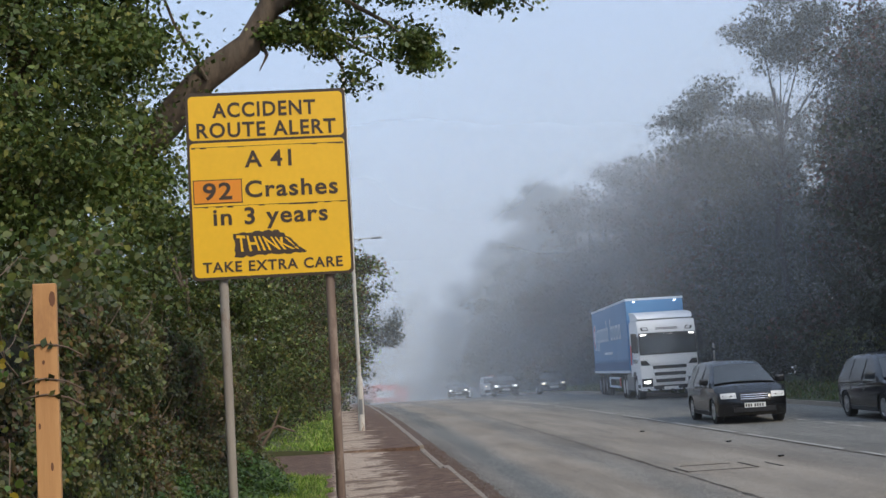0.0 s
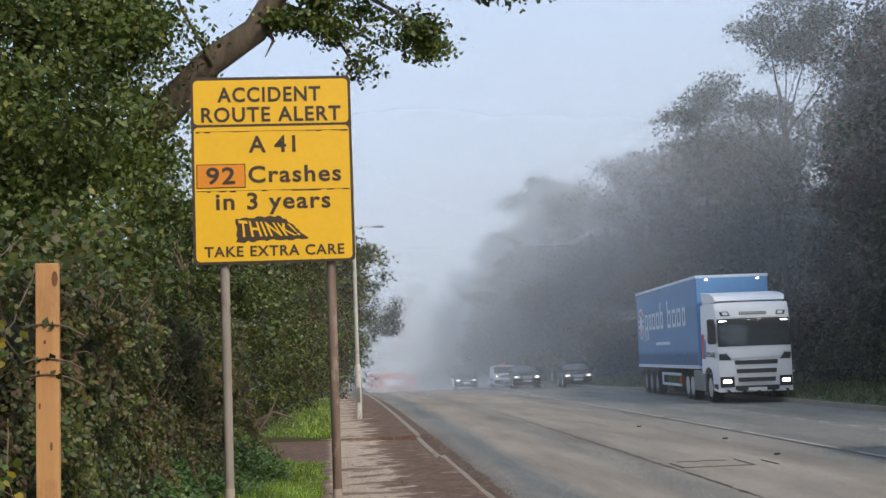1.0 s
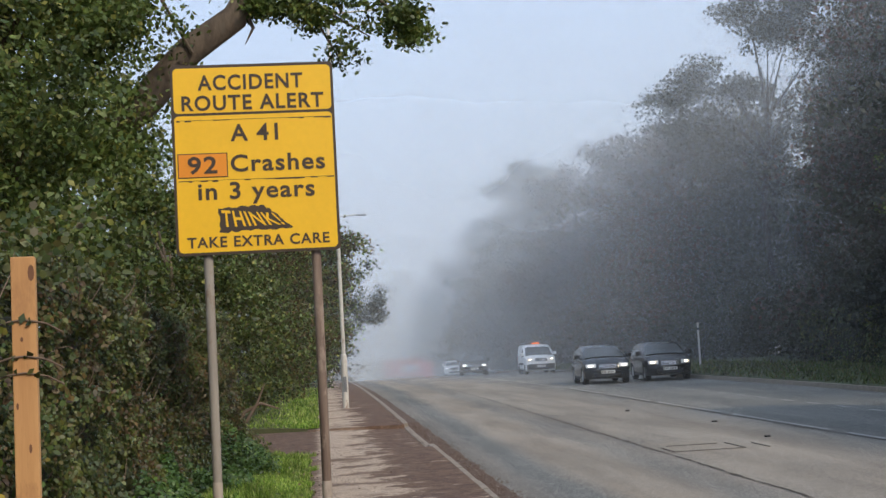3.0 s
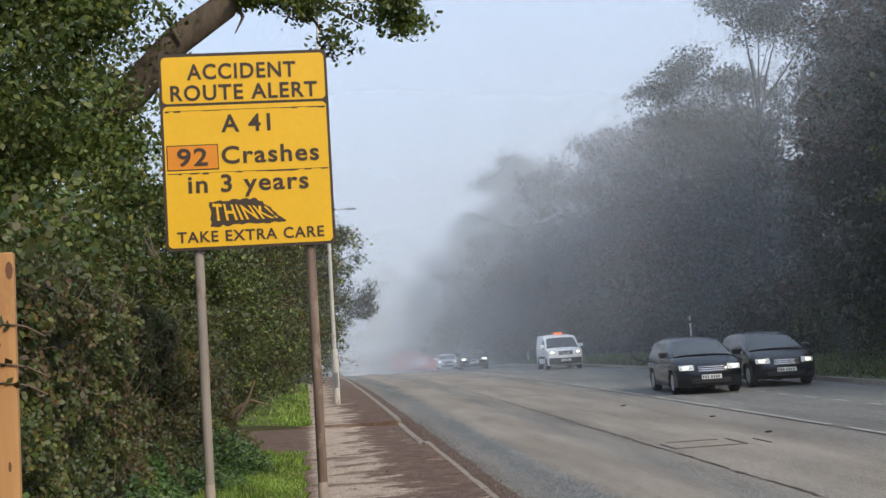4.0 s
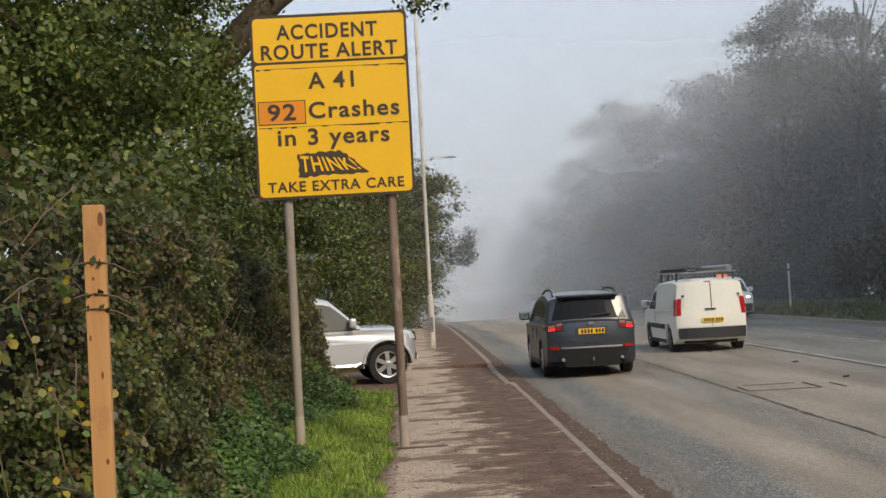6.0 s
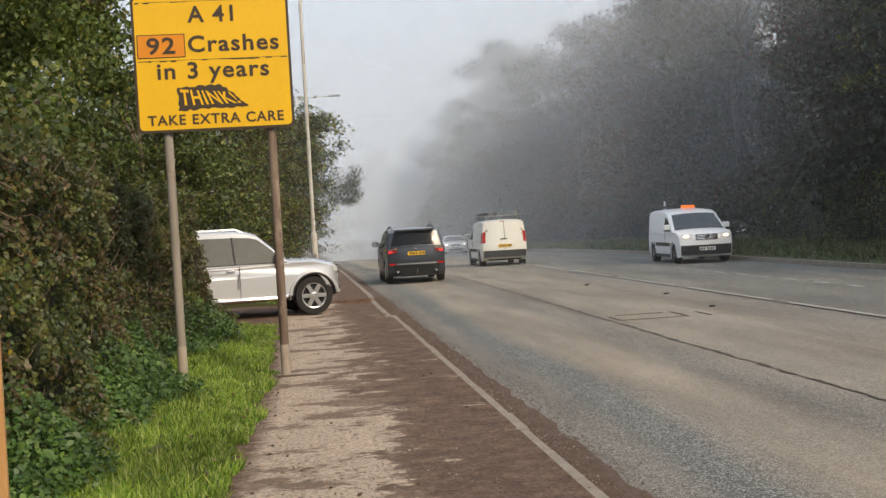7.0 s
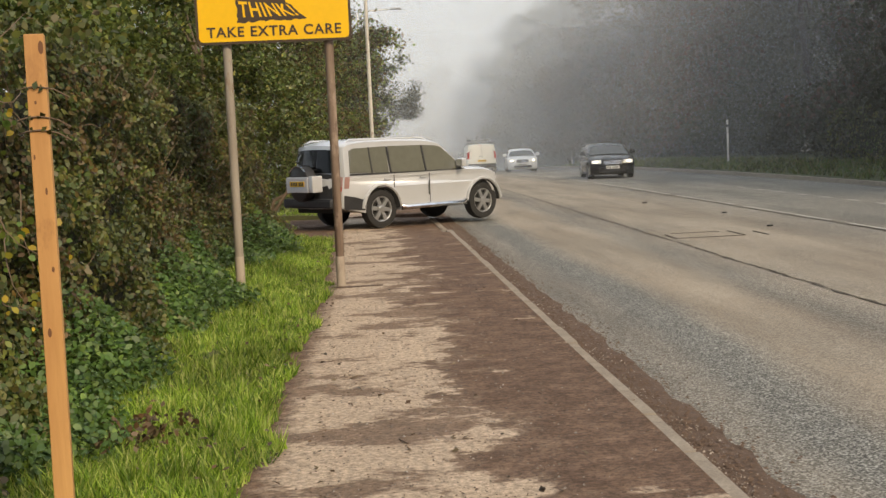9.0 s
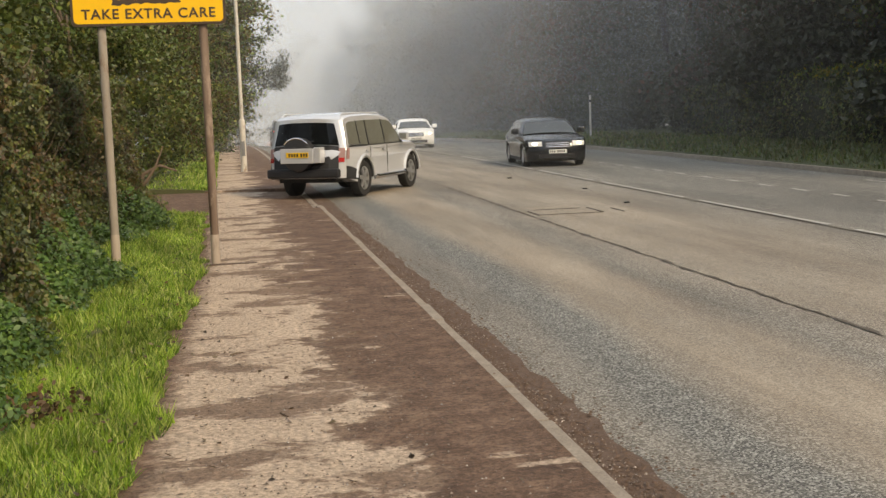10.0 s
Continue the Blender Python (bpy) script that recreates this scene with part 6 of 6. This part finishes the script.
        part("mudguard", tube([(s * 1.1, 0.62 * math.cos(a), 0.5 + 0.62 * math.sin(a)) for a in [math.pi * i / 8 for i in range(9)]], 0.05, 5), M["trim"], v)
        for y in (0.0, -2.9, -3.75 + 0.0):
            wheel(v, s * 1.22, y, 0.50, 0.34, M["alloy"], 10)
        for y in (-10.1, -11.4, -12.7):
            wheel(v, s * 1.20, y, 0.48, 0.36, M["dark_alloy"], 10)
    part("plate_holder", box(-0.3, 0.3, 1.43, 1.445, 0.40, 0.50), M["plate_w"], v, "white number plate")
    part("chassis", box(-0.45, 0.45, -13.6, -0.8, 0.75, 1.05, 0.02), M["under"], v)
    t0, t1 = -1.35, -14.0
    tr = part("trailer", box(-1.26, 1.26, t1, t0, 1.18, 4.26, 0.03), M["curtain"], v, "blue curtain-sided trailer body")
    part("roof_edge", box(-1.28, 1.28, t1 - 0.01, t0 + 0.01, 4.24, 4.34, 0.02), M["decal"], tr, "pale roof rail")
    part("headboard", box(-1.24, 1.24, t0 - 0.01, t0 + 0.03, 1.3, 4.24, 0.01), M["headboard"], tr, "light blue trailer front")
    part("floor_rail", box(-1.275, 1.275, t1, t0, 1.10, 1.22, 0.01), M["decal"], tr, "pale floor rail")
    for s in (-1, 1):
        x = s * 1.272
        q = lambda y0, y1, z0, z1, mat, label="", nm="lettering_bar": part(nm, box(min(x, x + s * 0.006), max(x, x + s * 0.006), y0, y1, z0, z1), mat, tr, label)
        q(t1 + 0.1, t0 - 0.1, 1.25, 1.62, M["curtain_dark"], "darker strap band", "strap_band")
        for i in range(24):
            y = t1 + 0.25 + i * 0.52
            part("strap", box(min(x, x + s * 0.014), max(x, x + s * 0.014), y, y + 0.05, 1.22, 1.72), M["curtain_dark"], tr)
        # the emblem: a pale disc with a ring of blocks, and a line of pale letter shapes
        cy = t1 + 1.15 if s > 0 else t0 - 1.15
        part("emblem", turned([(0.68, x), (0.68, x + s * 0.008)], 26, "X", (0, cy, 2.95)), M["decal"], tr, "pale round emblem")
        for i in range(12):
            m = Matrix.Translation((x, cy, 2.95)) @ Matrix.Rotation(i * math.pi / 6, 4, "X")
            part("emblem_block", box(min(0, s * 0.014), max(0, s * 0.014), -0.07, 0.07, 0.36, 0.62, 0, None, m), M["decal_red" if i % 12 < 6 else "curtain"], tr)
        heights = ((0.0, 0.62, -0.42), (0.85, 0.5, 0), (1.5, 0.62, 0), (2.3, 0.62, 0), (3.1, 0.52, 0.36), (4.4, 0.62, 0.36), (5.25, 0.62, 0), (6.05, 0.62, 0), (6.9, 0.5, 0))
        for off, wd, ext in heights:
            y0 = cy + 0.95 + off * 1.16 if s > 0 else cy - 0.95 - off * 1.16 - wd * 1.16
            y1 = y0 + wd * 1.16
            z0, z1 = 2.65 + min(0, ext), 3.32 + max(0, ext)
            q(y0, y0 + 0.17, z0 if s > 0 or ext <= 0 else 2.65, z1, M["decal"])
            q(y1 - 0.17, y1, 2.65 if ext > 0 else z0, 3.32, M["decal"])
            q(y0 + 0.17, y1 - 0.17, 3.18, 3.32, M["decal"])
            q(y0 + 0.17, y1 - 0.17, 2.65, 2.79, M["decal"])
        q(cy + 3.4 if s > 0 else cy - 6.4, cy + 6.4 if s > 0 else cy - 3.4, 2.0, 2.12, M["decal"])
        part("side_guard", box(min(s * 1.18, s * 1.23), max(s * 1.18, s * 1.23), -8.7, -4.9, 0.82, 0.92, 0.01), M["decal"], tr, "pale side guard rail")
        part("side_guard", box(min(s * 1.18, s * 1.23), max(s * 1.18, s * 1.23), -8.7, -4.9, 0.42, 0.52, 0.01), M["decal"], tr, "pale side guard rail")
        part("guard_post", box(min(s * 1.18, s * 1.23), max(s * 1.18, s * 1.23), -8.7, -8.58, 0.45, 0.9), M["decal"], tr)
        part("guard_post", box(min(s * 1.18, s * 1.23), max(s * 1.18, s * 1.23), -5.02, -4.9, 0.45, 0.9), M["decal_red"], tr)
        part("marker_lamp", box(min(s * 0.85, s * 0.95), max(s * 0.85, s * 0.95), t0 + 0.03, t0 + 0.05, 4.16, 4.20), M["head"], tr)
    return v


def red_lorry():
    v = thing("red_lorry", "distant red and white lorry faint in the fog", "lorry")
    part("cab", box(-1.2, 1.2, 1.6, 3.2, 0.5, 2.6, 0.15), M["red_paint"], v)
    part("load_box", box(-1.25, 1.25, -3.2, 1.5, 0.8, 3.0, 0.05), M["red_paint"], v)
    part("side_band", box(-1.262, 1.262, -2.6, 0.6, 1.3, 2.2), M["decal"], v, "pale side panel")
    part("windscreen", box(-1.05, 1.05, 3.19, 3.21, 1.5, 2.35), M["glass"], v)
    for s in (-1, 1):
        for y in (2.3, -1.8):
            wheel(v, s * 1.2, y, 0.45, 0.3, M["dark_alloy"], 8)
    return v


V = {"kuga": grey_suv(), "vanw": white_van(), "citan": beacon_van(), "paj": silver_4x4(), "merc": saloon("saloon_car", "black saloon car with bright headlamps and chrome grille", M["black"]),
     "bmw": saloon("saloon_car", "white saloon car with lit headlamps", M["white"], 4.6, 1.8, 1.43), "vw": hatch("hatchback_car", "dark hatchback with a bicycle on its rear carrier", M["navy"], lamps="head"),
     "honda": hatch("hatchback_car", "dark five-door hatchback with warm headlamps", M["black"], 4.3, 1.77, 1.52, "head_warm"), "bcls": hatch("hatchback_car", "black tall hatchback with silver grille", M["black"], 4.27, 1.78, 1.6, "head_off"),
     "dark": hatch("hatchback_car", "dark blue hatchback passing on the far lane", M["navy"], 4.3, 1.8, 1.6, "head_off"), "truck": lorry(), "red": red_lorry()}
bicycle(V["vw"])

# where each goes: seconds, x, y of its base; oncoming ones head about 180, leaving ones 0
ROUTE = {
    "kuga": (0, [(0, 3.85, -42.0), (4, 3.9, 4.7), (4.5, 3.88, 11.4), (5, 3.92, 16.6), (6.5, 3.81, 33.2), (7, 3.95, 39.8), (7.5, 3.96, 45.4), (8, 4.02, 52.0), (8.5, 4.01, 59.0), (10, 4.23, 80.0)]),
    "vanw": (0, [(0, 7.2, -64.0), (4.5, 7.15, 9.2), (5, 7.34, 16.7), (6.5, 7.9, 41.0), (7, 8.3, 49.6), (7.5, 8.29, 57.5), (8, 8.03, 63.0), (8.5, 7.89, 69.5), (9, 7.81, 76.5), (10, 8.73, 92.0)]),
    "citan": (178, [(0, 14.03, 112.0), (2, 13.59, 90.0), (4, 13.17, 66.0), (4.5, 13.52, 63.5), (6.5, 14.09, 49.4), (7, 13.49, 41.0), (7.5, 13.11, 34.3), (8, 13.24, 29.2), (8.5, 12.73, 21.5), (10, 12.9, 2.0)]),
    "merc": (175.5, [(0, 11.02, 112.0), (4, 10.86, 83.0), (5, 11.84, 80.5), (7.5, 12.97, 75.5), (8, 11.99, 67.0), (8.5, 11.48, 59.3), (9, 10.75, 51.8), (9.5, 10.4, 44.4), (10, 10.18, 37.4)]),
    "bmw": (175.5, [(0, 12.95, 128.0), (4, 12.84, 116.0), (5, 13.04, 112.0), (7, 12.13, 94.0), (8.5, 10.89, 79.0), (9, 10.39, 76.5), (9.5, 10.24, 70.0), (10, 9.59, 61.0)]),
    "vw": (175.5, [(0, 11.93, 88.0), (1, 12.39, 80.6), (1.5, 12.26, 73.2), (2, 12.01, 66.0), (2.5, 11.53, 57.4), (4, 10.66, 35.0), (5, 10.05, 18.0), (6, 10.0, 2.5), (10, 10.0, -60.0)]),
    "honda": (175.5, [(0, 14.51, 84.0), (1, 14.72, 76.0), (1.5, 14.75, 70.5), (2, 14.51, 64.4), (2.5, 13.97, 56.6), (4, 13.23, 36.4), (5, 12.67, 18.5), (6, 12.6, 2.5), (10, 12.6, -60.0)]),
    "bcls": (175.5, [(0, 10.63, 33.0), (0.5, 10.5, 26.3), (1, 10.3, 19.0), (2, 9.8, 4.0), (10, 9.8, -112.0)]),
    "dark": (175.5, [(0, 13.76, 30.0), (0.5, 13.58, 22.5), (1, 13.35, 15.0), (2, 12.4, 0.5), (10, 12.4, -115.0)]),
}
TURNS = {
    "paj": [(0, -7.95, 24.9, -84), (4, -5.05, 25.0, -83), (5, -3.33, 25.1, -82), (6.5, -1.52, 26.0, -78), (7, -1.14, 26.05, -77), (7.5, -0.62, 26.15, -76), (8, 0.03, 26.3, -74), (8.5, 0.63, 26.5, -66), (9, 1.26, 26.8, -54), (9.5, 2.21, 27.3, -40), (10, 3.15, 28.2, -30)],
    "truck": [(0, 14.14, 53.2, 175), (0.5, 14.2, 47.4, 175.2), (1, 13.98, 41.8, 175.6), (1.5, 13.27, 34.4, 176.2), (2, 12.78, 26.7, 175.8), (2.5, 12.73, 18.6, 177), (3.5, 12.55, 3.0, 178.5), (10, 12.6, -98.0, 180)],
    "red": [(0, 6.75, 168, -50), (1, 8.18, 167, -50), (2.5, 10.93, 166, -52), (4, 14.3, 165, -55), (5.2, 15.94, 166, -40), (7, 13.62, 215, -5), (10, 11.17, 290, 0)],
}


def ground_pose(x, y, turn):
    slope = math.degrees(math.atan((float(gz(y + 1)) - float(gz(y - 1))) / 2))
    z = float(gz(y)) + (0.02 if x > KERB_X else 0.075)
    return Matrix.Translation((x, y, z)) @ pose(0, 0, 0, slope, 0, 0) @ pose(0, 0, 0, 0, 0, turn)


def motions():
    """All that moves: every vehicle along its route, and its wheels."""
    travel = {}
    for key, (head, rows) in ROUTE.items():
        walk(V[key], [(t, ground_pose(x, y, head)) for t, x, y in rows])
        travel[key] = [(t, x, y) for t, x, y in rows]
    for key, rows in TURNS.items():
        walk(V[key], [(t, ground_pose(x, y, a)) for t, x, y, a in rows])
        travel[key] = [(t, x, y) for t, x, y, a in rows]
    owner = {v.name: k for k, v in V.items()}
    # the stretch of seconds in which each vehicle is near enough for its wheels to be seen turning
    near = {"kuga": (4.0, 8.4), "vanw": (4.6, 8.0), "citan": (6.2, 8.8), "paj": (4.6, 10.0), "merc": (8.0, 10.0), "vw": (2.0, 5.2), "honda": (2.0, 5.2), "bcls": (0.0, 1.2), "dark": (0.0, 0.6), "truck": (0.0, 3.6)}
    for w, at, r, v in SPINNERS:
        key = owner[v.name]
        if key not in near:
            continue
        t0, t1 = near[key]
        rows = travel[key]
        T = np.array([q[0] for q in rows])
        seg = np.hypot(np.diff([q[1] for q in rows]), np.diff([q[2] for q in rows]))
        D = np.concatenate([[0], np.cumsum(seg)])
        fast = (np.interp(t1, T, D) - np.interp(t0, T, D)) / (t1 - t0) / r
        n = max(2, int(math.ceil((t1 - t0) * fast / 0.95)))
        ts = sorted({round(round(t * FPS) / FPS, 4) for t in np.linspace(t0, t1, n + 1)})
        turned_by, roll = 0.0, []
        for a, b in zip([ts[0]] + ts, ts):
            turned_by += min(1.3, (np.interp(b, T, D) - np.interp(a, T, D)) / r)
            roll.append((b, -math.degrees(turned_by)))
        keys = ([(0, roll[0][1])] if t0 > 0 else []) + roll + ([(10, roll[-1][1])] if t1 < 10 else [])
        walk(w, [(t, pose(*at, a, 0, 0)) for t, a in keys])


motions()
